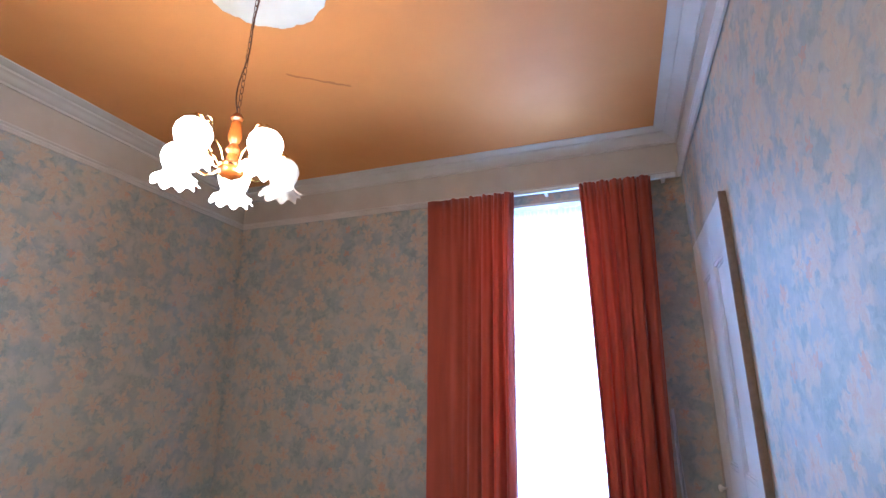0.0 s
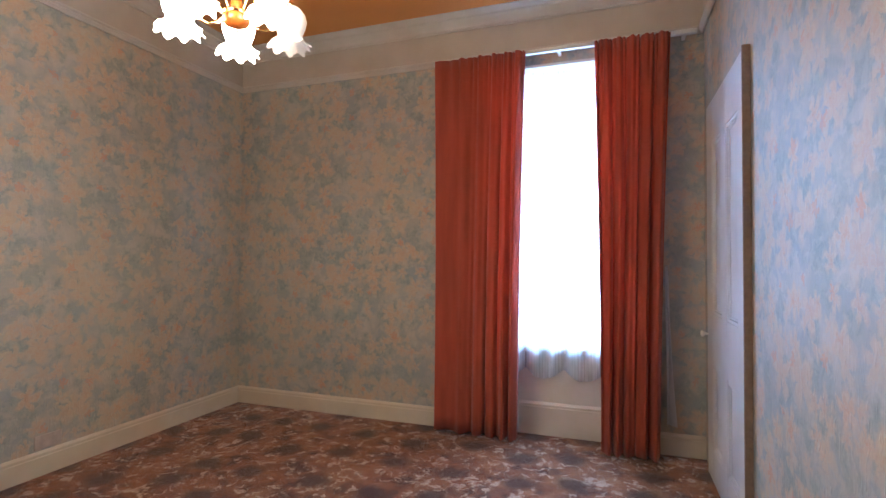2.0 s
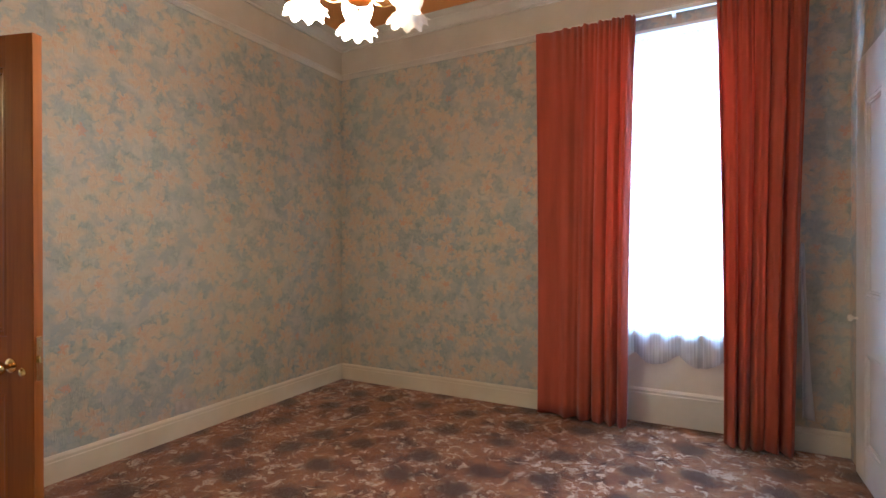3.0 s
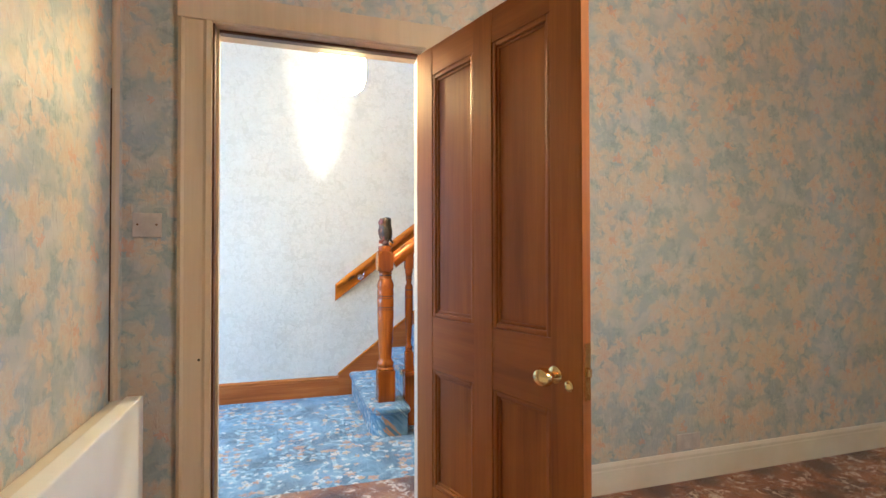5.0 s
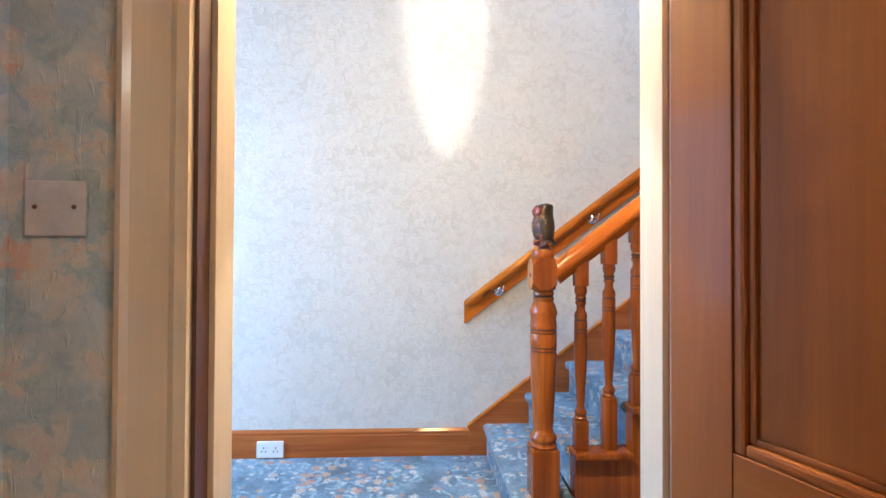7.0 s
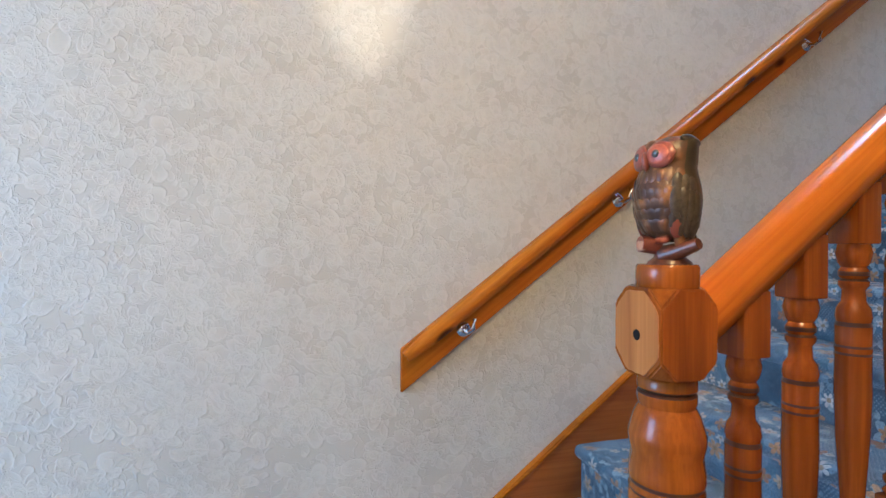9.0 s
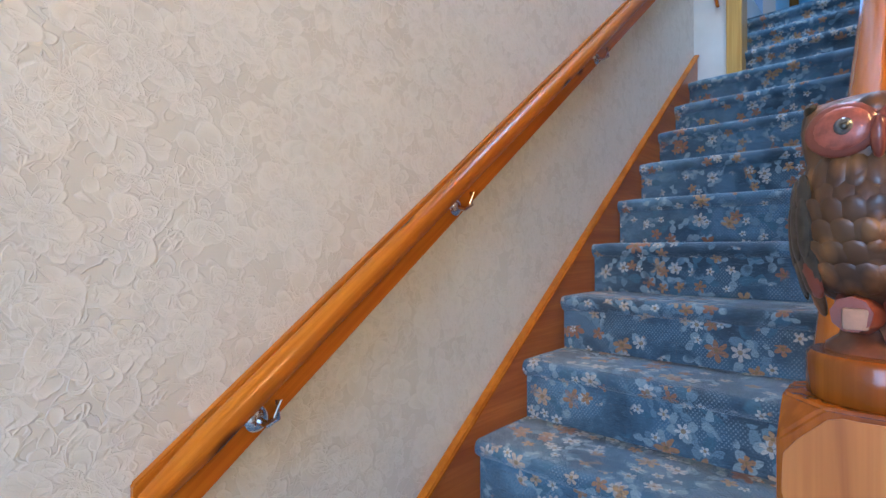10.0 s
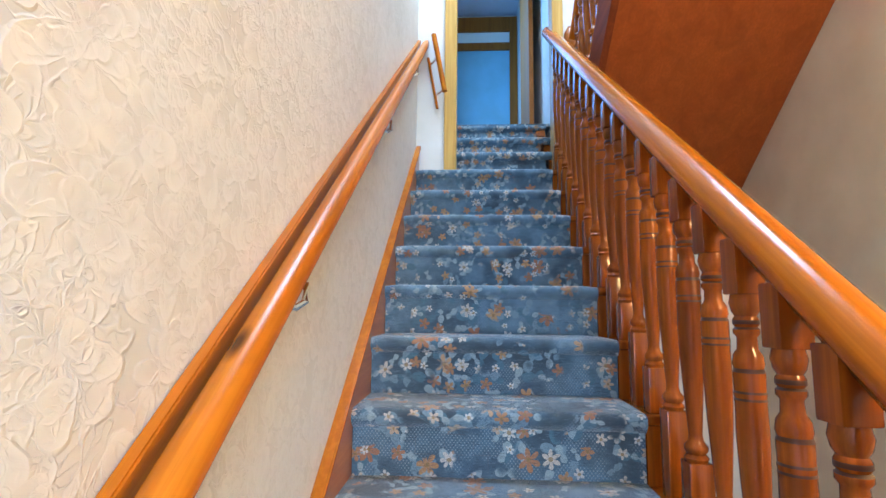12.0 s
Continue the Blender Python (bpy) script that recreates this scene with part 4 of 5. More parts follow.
def step_mesh(x0, x1):
    """One carpeted step at the origin: riser, rounded nosing and tread, with the map unrolled along it."""
    line = [(0.026, -RISE), (0.026, -0.054), (0.014, -0.047), (0.004, -0.037), (0.0, -0.026), (0.001, -0.015), (0.006, -0.006), (0.016, -0.001), (0.028, 0.0), (GO * 0.5, 0.001), (GO + 0.026, 0.0)]
    bm = bmesh.new()
    uv = bm.loops.layers.uv.new("map")
    cols = 14
    xs = [x0 + (x1 - x0) * i / cols for i in range(cols + 1)]
    run, length = [0.0], 0.0
    for (a, b), (c, d) in zip(line, line[1:]):
        length += math.hypot(c - a, d - b)
        run.append(length)
    grid = []
    for j, (y, z) in enumerate(line):
        row = []
        for i, x in enumerate(xs):
            edge = 1 if i in (0, cols) else 0
            row.append(bm.verts.new((x, y + edge * 0.004, z - edge * 0.004)))
        grid.append(row)
    for j in range(len(line) - 1):
        for i in range(cols):
            f = bm.faces.new((grid[j][i], grid[j][i + 1], grid[j + 1][i + 1], grid[j + 1][i]))
            for lp, (ii, jj) in zip(f.loops, ((i, j), (i + 1, j), (i + 1, j + 1), (i, j + 1))):
                lp[uv].uv = (xs[ii], run[jj])
    for i, x in ((0, x0), (cols, x1)):
        ring = [g[i] for g in grid]
        back = bm.verts.new((x, GO + 0.026, -RISE))
        f = bm.faces.new(ring + [back])
        for lp in f.loops:
            lp[uv].uv = (lp.vert.co.y, lp.vert.co.z)
    return to_mesh("step", bm, BLUE, True)


wide, narrow = step_mesh(HX + 0.023, -1.278), step_mesh(-2.0, -1.20)
for k in range(2, 16):
    part("step", wide if k < 13 else narrow, BLUE, stairs, "", True, Matrix.Translation((0, nose(k), RISE * k)))
    if k < 13:
        part("tread_end", box(-1.278, -1.175, nose(k) + 0.018, nose(k) + GO + 0.02, RISE * k - 0.034, RISE * k - 0.004, 0.008), TURNED, stairs, "bare varnished tread end")
# curtail step with a rounded end round the newel
plan = [(HX + 0.003, NOSE)]
for i in range(13):
    a = -math.pi / 2 + math.pi / 2 * i / 12
    plan.append((-1.17 + 0.14 * math.cos(a), NOSE + 0.14 + 0.14 * math.sin(a)))
plan += [(-1.03, NOSE + GO + 0.02), (-1.09, NOSE + GO + 0.026), (HX + 0.003, NOSE + GO + 0.026)]
bm = bmesh.new()
uv = bm.loops.layers.uv.new("map")
levels = [(0.0, 0.022), (RISE - 0.05, 0.022), (RISE - 0.036, 0.005), (RISE - 0.024, 0.0), (RISE - 0.010, 0.004), (RISE, 0.022)]
rings = []
for z, inset in levels:
    row = []
    for x, y in plan:
        dx, dy = (0, 1) if x < -1.2 else tuple(-(Vector((x + 1.17, y - NOSE - 0.14)).normalized()))
        row.append(bm.verts.new((x + dx * inset, y + dy * inset, z)))
    rings.append(row)
for lo, hi in zip(rings, rings[1:]):
    for a in range(len(plan)):
        b = (a + 1) % len(plan)
        bm.faces.new((lo[a], lo[b], hi[b], hi[a]))
bm.faces.new(rings[-1])
for f in bm.faces:
    for lp in f.loops:
        c = lp.vert.co
        lp[uv].uv = (c.x + 0.8 * max(0, c.x + 1.17), c.y + c.z)
part("step", bm, BLUE, stairs, "wide bottom step with a rounded carpeted end", True)


def top_line(y):
    return 0.552 + SLOPE * (y - 1.815)


part("wall_string", prism([(1.312, 0.0), (1.312, 0.17), (1.33, top_line(1.33)), (4.282, top_line(4.282)), (4.282, 1.95), (1.75, 0.0)], 0, HX, HX + 0.022), PINE_X, stairs, "varnished pine wall string")
part("string_cap", prism([(1.305, top_line(1.305)), (1.305, top_line(1.305) + 0.018), (4.284, top_line(4.284) + 0.018), (4.284, top_line(4.284))], 0, HX, HX + 0.032, 0.004), PINE, stairs, "moulded pine capping")
part("outer_string", prism([(1.58, 0.0), (1.58, 0.15)] + [p for k in range(2, 16) for p in ((nose(k) + 0.026, RISE * (k - 1) - 0.036), (nose(k) + 0.026, RISE * k - 0.036))] + [(4.80, 2.7), (4.80, 2.0), (4.2, 1.9), (4.2, 0.0)], 0, -1.276, -1.21), TURNED, stairs, "red-brown panel under the flight")

# ---- wall handrail ----
wr = thing("wall_handrail", (HX + 0.03, 1.28, 0.85), "knotty varnished pine handrail on a wall batten with chrome brackets", "handrail")
WS = 0.757
LEN = math.hypot(2.98, 2.98 * WS)
ANG = math.degrees(math.atan(WS))
bat = prism([(0.0, 0.0), (0.0, 0.138), (2.98, 0.138 + 2.98 * WS), (2.98, 2.98 * WS)], 0, 0.0, 0.02, 0.003)
tilt = Matrix.Translation((HX + 0.001, 1.283, 0.779))
me = to_mesh("batten", bat, PINE)
me.transform(pose(0, 0, 0, -ANG, 0, 0))
part("batten", me, PINE, wr, "", False, tilt @ pose(0, 0, 0, ANG, 0, 0))
rnd = bmesh.new()
rb = []
for i in range(33):
    y = 0.004 + (LEN - 0.004) * i / 32
    end = 0.7 if i in (0, 32) else 1.0
    rb.append([rnd.verts.new((0.025 * end * math.cos(a), y, 0.0265 * end * math.sin(a))) for a in [2 * math.pi * k / 16 for k in range(16)]])
for lo, hi in zip(rb, rb[1:]):
    for k in range(16):
        rnd.faces.new((lo[k], lo[(k + 1) % 16], hi[(k + 1) % 16], hi[k]))
rnd.faces.new(rb[0])
rnd.faces.new(rb[-1])
part("rail", rnd, PINE, wr, "", True, Matrix.Translation((HX + 0.060, 1.287, 0.898)) @ pose(0, 0, 0, ANG, 0, 0))


def rail_bracket(parent, y, z, x=HX + 0.021):
    b = part("bracket", turned([(0.024, 0), (0.024, 0.003), (0.018, 0.009), (0.010, 0.013)], steps=18), CHROME, parent, "chrome handrail bracket", True, Matrix.Translation((x, y, z)) @ pose(0, 0, 0, 0, 90, 0))
    part("bracket_arm", tube([(x + 0.008, y, z), (x + 0.030, y + 0.008, z - 0.006), (x + 0.042, y + 0.02, z + 0.006), (x + 0.040, y + 0.024, z + 0.040)], 0.0072, 8), CHROME, b, "", True)
    for dy in (-0.012, 0.012):
        part("screw", turned([(0.003, 0), (0.001, 0.002)], steps=8), BLACK, b, "", False, Matrix.Translation((x + 0.003, y + dy, z + 0.004)) @ pose(0, 0, 0, 0, 90, 0))


for y, z in ((1.487, 0.972), (2.059, 1.405), (2.916, 2.049), (3.74, 2.677)):
    rail_bracket(wr, y, z)
short = thing("wall_handrail", (-1.97, 4.275, 2.95), "short varnished handrail on the landing wall with chrome brackets", "handrail")
part("batten", tube([(-2.05, 4.274, 3.05), (-1.985, 4.274, 2.70)], 0.010, 6), PINE, short)
part("rail", tube([(-2.01, 4.215, 3.18), (-1.935, 4.215, 2.79)], 0.017, 10), PINE, short, "", True)
for x, z in ((-2.03, 3.03), (-1.985, 2.82)):
    part("bracket", tube([(x, 4.283, z - 0.02), (x + 0.03, 4.245, z - 0.01), (x + 0.045, 4.215, z)], 0.007, 8), CHROME, short, "", True)

# ---- balustrade with newel ----
BX = -1.235
bal = thing("balustrade", (BX, 1.43, 0.187), "orange-brown varnished stair balustrade with turned balusters", "balustrade")


def rail_mid(y):
    return 1.45 + SLOPE * (y - 2.05)


def square_to_turned(profile, half, low, high, steps=16):
    """A baluster: square block below, turned middle given as (radius, height), square block above."""
    bm = bmesh.new()
    cuboid(bm, -half, half, -half, half, low[0], low[1], 0.004)
    cuboid(bm, -half, half, -half, half, high[0], high[1], 0.004)
    rings = lathe(bm, [(r * 1.15, z * 1.087) for r, z in profile], steps=steps)
    bm.faces.new(rings[0])
    bm.faces.new(rings[-1])
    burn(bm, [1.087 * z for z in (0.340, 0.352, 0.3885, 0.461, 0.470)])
    return bm


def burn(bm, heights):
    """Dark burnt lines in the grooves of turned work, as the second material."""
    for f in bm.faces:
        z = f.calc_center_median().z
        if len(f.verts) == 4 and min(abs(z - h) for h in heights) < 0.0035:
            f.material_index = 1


MID = [(0.021, 0.0), (0.024, 0.008), (0.018, 0.016), (0.023, 0.024), (0.023, 0.032), (0.015, 0.042), (0.013, 0.055), (0.0145, 0.075), (0.022, 0.20), (0.0245, 0.28), (0.0235, 0.335), (0.0245, 0.338), (0.0235, 0.342), (0.0245, 0.35),
       (0.0235, 0.354), (0.024, 0.385), (0.022, 0.392), (0.024, 0.40), (0.022, 0.415), (0.016, 0.425), (0.015, 0.445), (0.020, 0.452), (0.020, 0.459), (0.0165, 0.463), (0.020, 0.468), (0.020, 0.475), (0.0165, 0.482), (0.021, 0.49), (0.024, 0.505), (0.021, 0.52)]


def baluster_mesh(drop):
    bm = square_to_turned(MID, 0.0275, (-drop, 0.0), (0.565, 0.675))
    me = to_mesh("baluster", bm, TURNED, True)
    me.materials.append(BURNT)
    return me


first, second = baluster_mesh(0.125), baluster_mesh(0.22)
for i in range(21):
    y = 1.70 + 0.1225 * i
    part("baluster", second if i % 2 else first, TURNED, bal, "", True, Matrix.Translation((BX, y, 0.685 + SLOPE * (y - 1.949))))
prof = []
for i in range(20):
    a = 2 * math.pi * i / 20
    r = 0.043 if math.sin(a) > -0.2 else 0.038
    prof.append((r * math.cos(a) * (1.0 if math.sin(a) > -0.55 else 0.75), 0.004 + 0.047 * math.sin(a)))
hr = prism(prof, 1, 0.0, math.hypot(2.92, 2.92 * SLOPE))
part("handrail", hr, RAIL, bal, "glossy honey-coloured handrail", True, Matrix.Translation((BX + 0.006, 1.585, rail_mid(1.585) + 0.010)) @ pose(0, 0, 0, PITCH, 0, 0))

NX, NY = -1.218, 1.535
shaft = turned([(0.052, 0.385), (0.058, 0.40), (0.05, 0.412), (0.056, 0.425), (0.056, 0.437), (0.044, 0.452), (0.040, 0.47), (0.043, 0.50), (0.052, 0.66), (0.0555, 0.78), (0.0535, 0.79), (0.0555, 0.795), (0.0535, 0.803), (0.0555, 0.81),
                                    (0.0555, 0.86), (0.0535, 0.865), (0.0555, 0.87), (0.0535, 0.878), (0.0555, 0.885), (0.0555, 0.90), (0.052, 0.925), (0.0565, 0.945), (0.0565, 0.955), (0.048, 0.985), (0.041, 0.998), (0.0435, 1.005), (0.0435, 1.016),
                                    (0.039, 1.02), (0.0435, 1.025), (0.0435, 1.038), (0.039, 1.044), (0.044, 1.046), (0.050, 1.054)], (NX, NY, 0), 28)
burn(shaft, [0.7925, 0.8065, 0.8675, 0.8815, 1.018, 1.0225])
newel = part("newel_post", shaft, TURNED, bal, "turned newel post with ringed shaft", True)
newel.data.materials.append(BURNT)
part("newel_foot", box(NX - 0.056, NX + 0.056, NY - 0.056, NY + 0.056, RISE - 0.004, 0.39, 0.005), TURNED, bal)
bm = box(NX - 0.055, NX + 0.055, NY - 0.055, NY + 0.044, 1.046, 1.180)
bmesh.ops.bevel(bm, geom=list(bm.verts), offset=0.029, segments=1, affect="VERTICES")
bmesh.ops.bevel(bm, geom=list(bm.edges), offset=0.0025, segments=2, affect="EDGES")
block = part("newel_block", bm, TURNED, bal, "square newel block with cut corners, worn pale in front")
edge = random.Random(4)
ragged = []
for i in range(48):
    a = 2 * math.pi * i / 48
    ca, sa = abs(math.cos(a)), abs(math.sin(a))
    reach = min(0.0515 / max(ca, 1e-6), 0.0635 / max(sa, 1e-6), 0.0835 / (ca + sa)) * edge.uniform(0.96, 1.0)
    ragged.append((NX + reach * math.cos(a), 1.113 + reach * math.sin(a)))
part("worn_patch", prism(ragged, 1, NY - 0.0562, NY - 0.0548), WORN, block, "bare pale wood where the varnish has worn off")
part("newel_cap", turned([(0.043, 1.179), (0.0455, 1.182), (0.0455, 1.210), (0.043, 1.214)], (NX + 0.003, NY - 0.003, 0), 28), TURNED, bal, "", True)
part("bolt_hole", turned([(0.0085, 0.0), (0.007, 0.001)], steps=14), BLACK, bal, "dark bolt hole", False, Matrix.Translation((NX + 0.002, NY - 0.0564, 1.108)) @ pose(0, 0, 0, 90, 0, 0))

# ---- carved owl ----


def owl_paint():
    n = Nodes("carved_owl_wood", 0.42, coat=0.15)
    v = n.coords()
    vo = n.add("TexVoronoi")
    n.link(n.coords((1, 1, 0.62)), vo.inputs["Vector"])
    vo.inputs["Scale"].default_value = 62
    c = n.ramp(n.noise(v, 22, 3), ((0.35, (0.10, 0.036, 0.014)), (0.5, (0.20, 0.074, 0.022)), (0.66, (0.32, 0.13, 0.036))))
    n.colour(n.mix(n.ramp(vo.outputs["Distance"], ((0.25, 0.0), (0.6, 0.7))), c, (0.025, 0.014, 0.010)))
    n.bump(n.ramp(vo.outputs["Distance"], ((0.1, 1.0), (0.6, 0.0))), 0.5, 0.004)
    return n.mat


OWL = owl_paint()
OWL_BACK = plain("owl_dark_wood", (0.03, 0.022, 0.011), 0.35, coat=0.3)
OWL_WING = plain("owl_wing_wood", (0.062, 0.044, 0.030), 0.4, coat=0.2, grain=120, vary=0.6)
OWL_RED = plain("owl_red_wood", (0.21, 0.048, 0.027), 0.38, coat=0.3)
OWL_DISC = plain("owl_face_disc_wood", (0.36, 0.085, 0.05), 0.42, coat=0.25, grain=160, vary=0.45)
OWL_PERCH = plain("owl_perch_wood", (0.13, 0.038, 0.016), 0.35, coat=0.35, grain=70, vary=0.5)
OWL_CHIP = plain("owl_broken_wood", (0.38, 0.20, 0.125), 0.6, grain=90, vary=0.3)
EYE_GREY = plain("owl_eye_paint", (0.10, 0.085, 0.075), 0.15, coat=0.8)
bm = bmesh.new()


def blob(centre, size, index, rot=(0, 0, 0), segs=16):
    m = Matrix.Translation(centre) @ pose(0, 0, 0, *rot) @ Matrix.Diagonal((*size, 1))
    made = bmesh.ops.create_uvsphere(bm, u_segments=segs, v_segments=max(6, segs // 2), radius=1, matrix=m)
    for f in {f for vtx in made["verts"] for f in vtx.link_faces}:
        f.material_index = index


OWL_FORM = ((0.036, 0.020, 0.020, 0.006), (0.044, 0.033, 0.033, 0.005), (0.058, 0.0435, 0.042, 0.003), (0.078, 0.0485, 0.046, 0.001), (0.098, 0.0515, 0.048, 0.0), (0.118, 0.050, 0.046, 0.0), (0.134, 0.046, 0.043, 0.0), (0.146, 0.043, 0.041, 0.0),
            (0.158, 0.0455, 0.040, 0.0), (0.172, 0.047, 0.040, 0.0), (0.184, 0.046, 0.037, 0.003), (0.192, 0.041, 0.031, 0.006), (0.196, 0.028, 0.020, 0.008))
rings = []
for z, hx, hy, oy in OWL_FORM:
    rings.append([bm.verts.new((hx * math.cos(2 * math.pi * k / 28), oy + hy * math.sin(2 * math.pi * k / 28), z)) for k in range(28)])
for lo, hi in zip(rings, rings[1:]):
    for k in range(28):
        f = bm.faces.new((lo[k], lo[(k + 1) % 28], hi[(k + 1) % 28], hi[k]))
        f.material_index = 1 if math.sin(2 * math.pi * (k + 0.5) / 28) > -0.25 else 0
for ring in (rings[0], rings[-1]):
    bm.faces.new(ring)


def body_at(a, z):
    """The point on the owl's body at a height and an angle from its front."""
    for (z0, x0, y0, o0), (z1, x1, y1, o1) in zip(OWL_FORM, OWL_FORM[1:]):
        if z0 <= z <= z1:
            t = (z - z0) / (z1 - z0)
            return ((x0 + (x1 - x0) * t) * math.sin(a), (o0 + (o1 - o0) * t) - (y0 + (y1 - y0) * t) * math.cos(a))
    return (0.0, 0.0)


# breast feathers: overlapping pointed scales, larger downwards
for row in range(6):
    z = 0.136 - 0.0155 * row
    for k in range(-3, 4):
        a = (k + (0.5 if row % 2 else 0.0)) * 0.27
        x, y = body_at(a, z)
        blob((x, y, z), (0.0084 + 0.0006 * row, 0.0022, 0.0135), 0, (-14 if row < 2 else 4 + 5 * row, 0, math.degrees(a)), 8)
# folded wings: three overlapping rows of long feathers over a red tip
for sx in (-1, 1):
    for row, (z, lo_a, count, tall) in enumerate(((0.118, 1.05, 3, 0.020), (0.096, 1.00, 4, 0.024), (0.072, 0.98, 4, 0.026))):
        for k in range(count):
            a = sx * (lo_a + 0.22 * k)
            x, y = body_at(a, z)
            blob((x * 1.02, y * 1.02, z - 0.003 * k), (0.0095, 0.0034, tall), 4, ((0, 3, 12)[row], 0, math.degrees(a)), 10)
    x, y = body_at(sx * 1.05, 0.058)
    blob((x * 1.03, y * 1.03, 0.056), (0.0110, 0.0036, 0.016), 2, (20, 0, math.degrees(sx * 1.05)), 10)
    x, y = body_at(sx * 1.15, 0.046)
    blob((x * 1.12, y * 1.12, 0.043), (0.0085, 0.0036, 0.017), 0, (16, 0, math.degrees(sx * 1.15)), 10)
    # face discs with a raised rim, glossy eyes, ear tufts
    blob((0.0205 * sx, -0.0345, 0.1665), (0.0235, 0.0075, 0.0205), 2, (-5, 0, 18 * sx), 22)
    blob((0.0203 * sx, -0.0385, 0.1668), (0.0185, 0.0050, 0.0160), 5, (-5, 0, 18 * sx), 20)
    blob((0.0190 * sx, -0.0425, 0.1675), (0.0066, 0.0042, 0.0066), 3, (0, 0, 0), 14)
    blob((0.0190 * sx, -0.0462, 0.1675), (0.0030, 0.0014, 0.0030), 1, (0, 0, 0), 10)
    blob((0.0365 * sx, 0.008, 0.1870), (0.0075, 0.024, 0.0085), 1, (-9, 0, 10 * sx), 12)
    for toe in (-0.007, 0.0, 0.007):
        blob((0.014 * sx + toe, -0.022, 0.040), (0.0042, 0.011, 0.006), 2, (18, 0, 0), 8)
blob((0, -0.0445, 0.158), (0.0052, 0.0062, 0.0155), 2, (8, 0, 0), 12)
blob((0, -0.034, 0.182), (0.012, 0.006, 0.010), 0, (-18, 0, 0), 12)
blob((0.0, 0.036, 0.046), (0.021, 0.008, 0.034), 1, (40, 0, 0), 12)
# perch: plinth, slanting log with a pale broken end
before = set(bm.faces)
lathe(bm, [(0.034, 0.0), (0.033, 0.005), (0.024, 0.012), (0.020, 0.026)], (0.0, 0.004, 0.0), 9)
for f in set(bm.faces) - before:
    f.material_index = 6
before = set(bm.faces)
bmesh.ops.create_cone(bm, cap_ends=True, segments=9, radius1=0.017, radius2=0.0085, depth=0.062, matrix=Matrix.Translation((0.030, -0.003, 0.024)) @ pose(0, 0, 0, 0, 72, 10))
for f in set(bm.faces) - before:
    f.material_index = 6
before = set(bm.faces)
bmesh.ops.create_cone(bm, cap_ends=True, segments=9, radius1=0.016, radius2=0.013, depth=0.030, matrix=Matrix.Translation((-0.012, -0.026, 0.032)) @ pose(0, 0, 0, 86, 0, -14))
for f in set(bm.faces) - before:
    f.material_index = 2
before = set(bm.faces)
cuboid(bm, -0.021, -0.005, -0.0435, -0.038, 0.022, 0.038, 0.003)
for f in set(bm.faces) - before:
    f.material_index = 7
owl_me = to_mesh("owl", bm, OWL, True)
for extra in (OWL_BACK, OWL_RED, EYE_GREY, OWL_WING, OWL_DISC, OWL_PERCH, OWL_CHIP):
    owl_me.materials.append(extra)
single("owl_statue", owl_me, OWL, "carved dark wooden owl with red face discs on the newel post", "owl statue", m=Matrix.Translation((NX, NY, 1.2125)) @ pose(0, 0, 0, 0, 0, 4) @ Matrix.Diagonal((0.97, 0.97, 0.99, 1)))

# ---- pendant lamp in the hall ----
PX, PY = -0.46, 1.17
pend = thing("pendant_lamp", (PX, PY, 2.0), "white opal glass pendant lamp, lit, on a long cord", "pendant lamp")
prof = [(0.045, 0.215), (0.085, 0.205), (0.112, 0.175), (0.119, 0.15), (0.12, 0.135)] + [(0.12, 0.092 + 0.034 * (1 - k / 8) ** 2) for k in range(9)] + [(0.119, 0.075), (0.118, 0.06), (0.105, 0.022), (0.080, 0.008), (0.078, 0.0)]
bm = bmesh.new()
segs = 72
rows = []
for r, z in prof:
    # unseen slit added towards the stair wall, shaped to throw a bright V there
    gap = radians(min(9.5, 39 * math.sqrt(max(0.0, z - 0.092))))
    rows.append([bm.verts.new((PX + r * math.cos(a), PY + r * math.sin(a), 1.985 + z)) for a in [math.pi + gap + (2 * math.pi - 2 * gap) * k / segs for k in range(segs + 1)]])
for lo, hi in zip(rows, rows[1:]):
    for k in range(segs):
        bm.faces.new((lo[k], lo[k + 1], hi[k + 1], hi[k]))
part("shade", bm, GLOBE, pend, "glowing opal glass shade", True)
part("holder", turned([(0.046, 0.212), (0.048, 0.225), (0.03, 0.25), (0.012, 0.27)], (PX, PY, 1.985), 20), PLASTIC, pend, "", True)
part("cord", tube([(PX, PY, 2.25), (PX, PY, 4.37)], 0.004, 6), PLASTIC, pend)
part("bulb", turned([(0.012, 0.16), (0.014, 0.13), (0.0, 0.129)][:2] + [(0.012, 0.125)], (PX, PY, 2.03), 12), PLASTIC, pend, "", True)

# ---- upper flight: soffit, string, balustrade ----


def sof(y):
    return 2.13 + SLOPE * (4.19 - y)


upper = thing("upper_staircase", (-0.64, 4.2, 2.1), "upper flight seen from below, red-brown boarded underside", "staircase", kind="structure")
part("soffit", prism([(4.22, sof(4.22)), (-0.7, sof(-0.7)), (-0.7, sof(-0.7) + 0.05), (4.22, sof(4.22) + 0.05)], 0, -1.10, -T - 0.002), SOFFIT, upper, "dark red-brown varnished soffit")
part("string", prism([(4.22, sof(4.22) - 0.012), (-0.7, sof(-0.7) - 0.012), (-0.7, sof(-0.7) + 0.27), (4.22, sof(4.22) + 0.27)], 0, -1.135, -1.10), STRING, upper, "dark string board")
part("beam", box(-1.135, -T - 0.003, 4.16, 4.25, 2.035, 2.105, 0.006), RAIL, upper, "orange varnished beam under the landing")
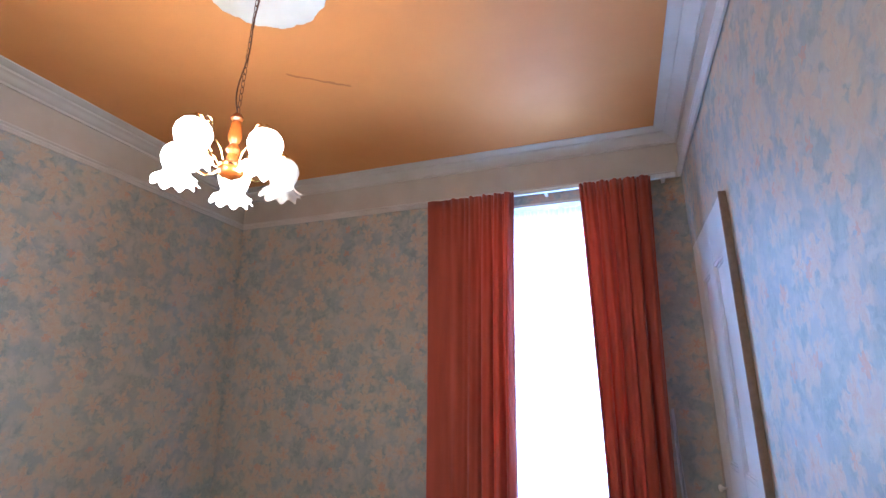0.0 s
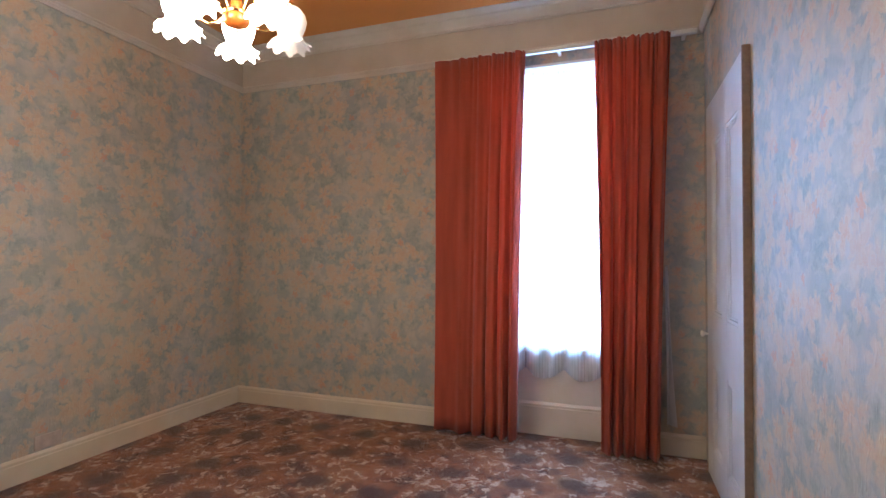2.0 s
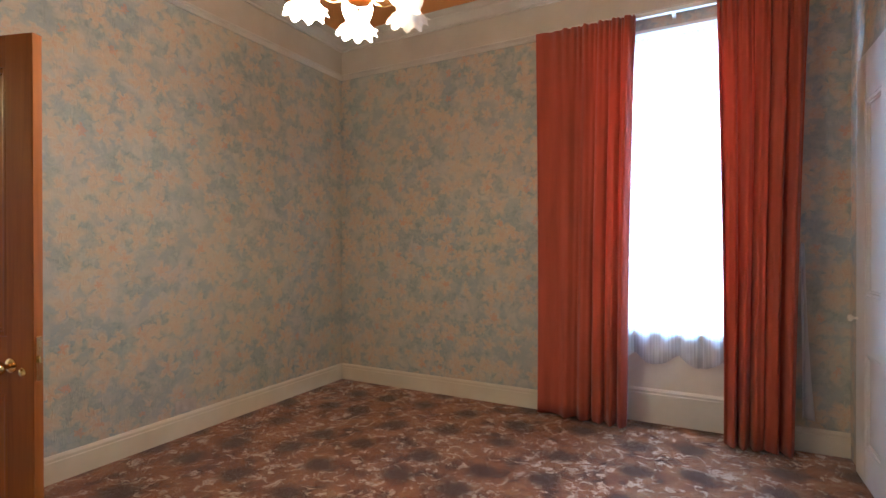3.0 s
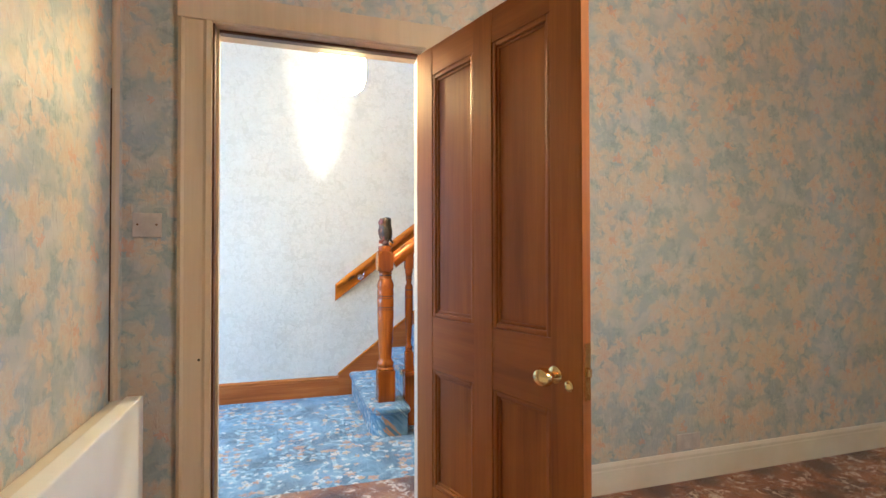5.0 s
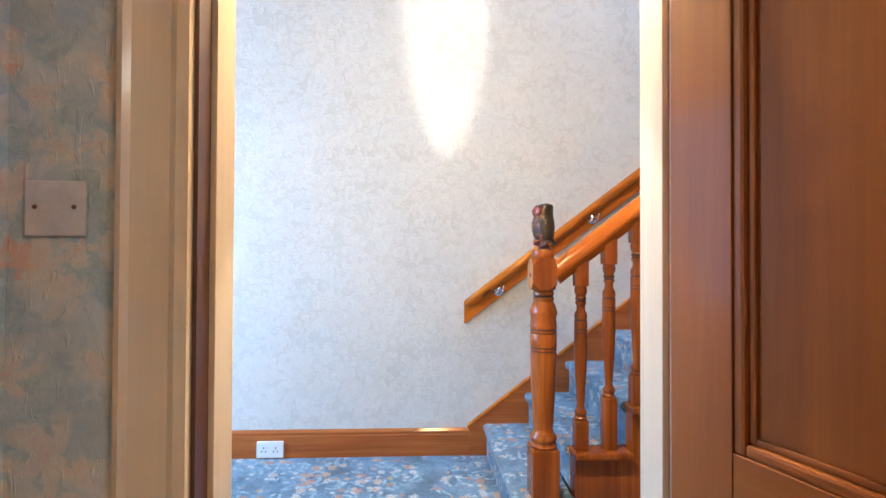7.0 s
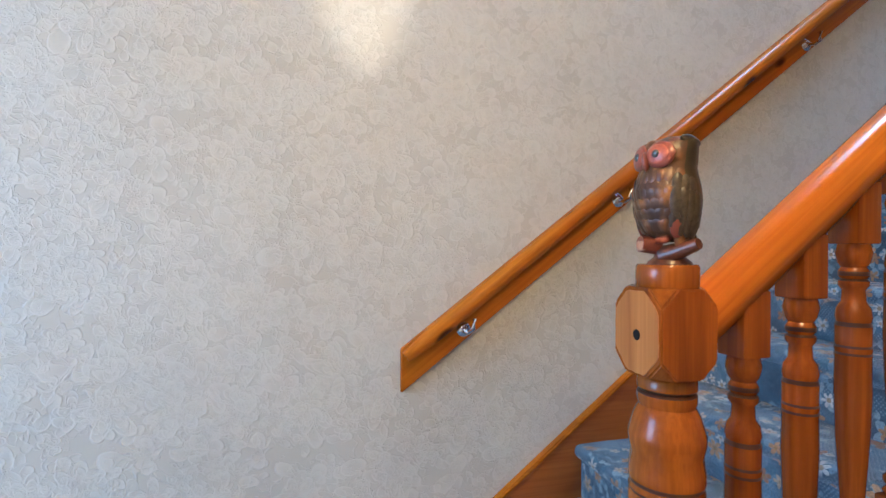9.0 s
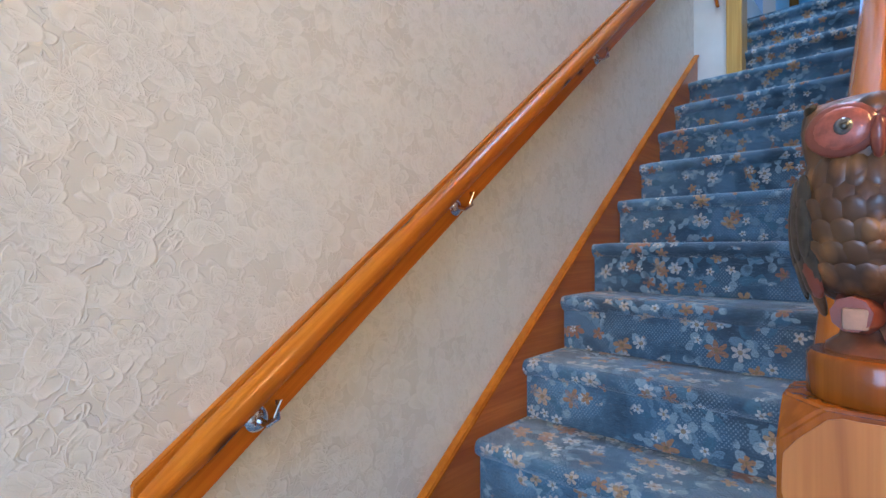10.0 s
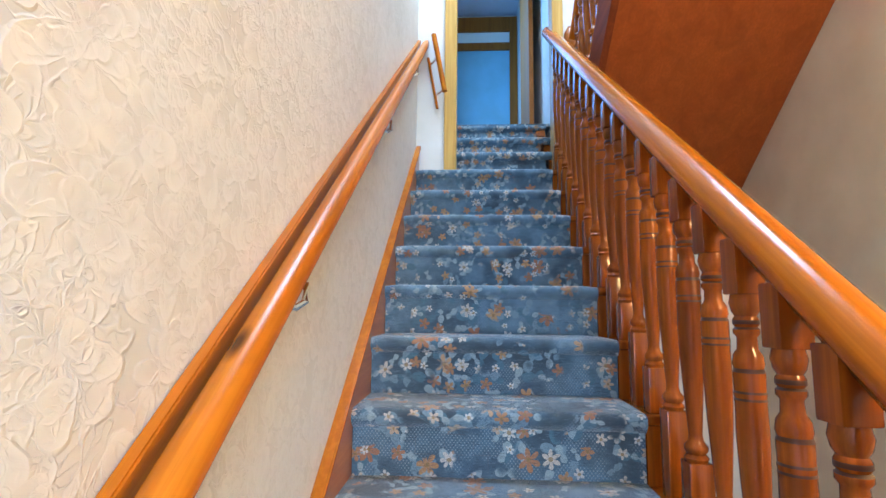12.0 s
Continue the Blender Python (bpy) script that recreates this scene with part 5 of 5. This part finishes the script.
ub = thing("balustrade", (-1.115, 4.2, 2.3), "orange-brown varnished upper balustrade with turned balusters", "balustrade")
ubal = to_mesh("baluster", square_to_turned(MID, 0.021, (-0.06, 0.0), (0.565, 0.68)), TURNED, True)
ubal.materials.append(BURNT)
for i in range(14):
    y = 4.06 - 0.125 * i
    part("baluster", ubal, TURNED, ub, "", True, Matrix.Translation((-1.117, y, sof(y) + 0.32)))
part("handrail", prism([(0.032 * math.cos(2 * math.pi * i / 14), 0.036 * math.sin(2 * math.pi * i / 14)) for i in range(14)], 1, 0.0, 2.35), RAIL, ub, "glossy honey-coloured handrail", True,
     Matrix.Translation((-1.117, 4.18, sof(4.18) + 0.98)) @ pose(0, 0, 0, 180 - PITCH, 0, 0))
part("newel_post", turned([(0.04, 2.31), (0.045, 2.55), (0.03, 2.58), (0.045, 2.70), (0.04, 2.9), (0.03, 3.0), (0.045, 3.02), (0.045, 3.2), (0.02, 3.25)], (-1.117, 4.285, 0), 18), TURNED, ub, "", True)

# ---- opening at the head of the flight and the corridor beyond ----
head = thing("stair_opening", (-1.55, 4.285, 2.24), "yellow pine casing round the opening at the top of the stairs", "door frame", kind="structure")
part("casing", box(-1.94, -1.86, 4.26, 4.405, 2.06, 4.75, 0.006), PINE_Z, head)
part("casing", box(-1.24, -1.168, 4.26, 4.405, 2.06, 4.75, 0.006), PINE_Z, head)
part("head_casing", box(-1.86, -1.24, 4.26, 4.405, 4.68, 4.75, 0.006), PINE_Z, head)
far = thing("door_4", (-1.6, 7.4, UP), "blue closed door with brown frame and glazed transom, in blue daylight", "door", kind="structure")
for b in ((-2.05, -1.97, 7.34, 7.42, UP, 5.26), (-1.27, -1.172, 7.34, 7.42, UP, 5.26), (-1.97, -1.27, 7.34, 7.42, 4.80, 4.90), (-1.97, -1.27, 7.34, 7.42, 5.06, 5.26)):
    part("frame", box(*b, 0.004), MAHOG, far)
part("leaf", box(-1.97, -1.27, 7.37, 7.41, UP + 0.005, 4.80, 0.003), TEAL, far, "blue painted door leaf")
part("transom_pane", box(-1.97, -1.27, 7.375, 7.385, 4.90, 5.06), UNLIT, far, "milky transom pane")
op = thing("door_5", (-1.25, 5.3, UP), "brown varnished door standing open in the upper corridor", "door", kind="structure")
part("leaf", box(-1.275, -1.235, 5.25, 5.95, UP + 0.005, 4.82, 0.004), MAHOG, op)

# ---- cream wall and shade boards under the landing ----
und = thing("wall_under_landing", (-0.64, 4.25, 0.0), "cream wall below the landing, under boards coloured dark for shade", "door", kind="structure")
# the leaf stands for plain cream wall
part("leaf", box(-1.2, -T - 0.003, 4.255, 4.30, 0.005, 1.86, 0.004), CREAM, und)
# both dark boards stand in for the shade between beam and wall
part("head_rail", box(-1.2, -T - 0.003, 4.235, 4.30, 1.86, 1.925, 0.004), DARKWOOD_SHADE, und, "dark board standing in for shade above the cream wall")
part("overpanel", box(-1.2, -T - 0.003, 4.25, 4.30, 1.925, 2.04, 0.003), DARKWOOD_SHADE, und, "dark board standing in for shade below the beam")

# ---- wall socket on the hall skirting ----
sock = thing("wall_socket", (HX + 0.02, 0.152, 0.055), "white double socket mounted on the pine skirting", "socket")
face = part("plate", box(HX + 0.0185, HX + 0.040, 0.076, 0.228, 0.010, 0.102, 0.004), PLASTIC, sock)
for y in (0.118, 0.186):
    for dy, dz in ((0, 0.020), (-0.011, 0.0), (0.011, 0.0)):
        part("slot", box(HX + 0.040, HX + 0.0406, y + dy - 0.003, y + dy + 0.003, 0.048 + dz - 0.0045, 0.048 + dz + 0.0045), BLACK, face)
    part("rocker", box(HX + 0.040, HX + 0.044, y - 0.006, y + 0.006, 0.082, 0.096, 0.001), PLASTIC, face)
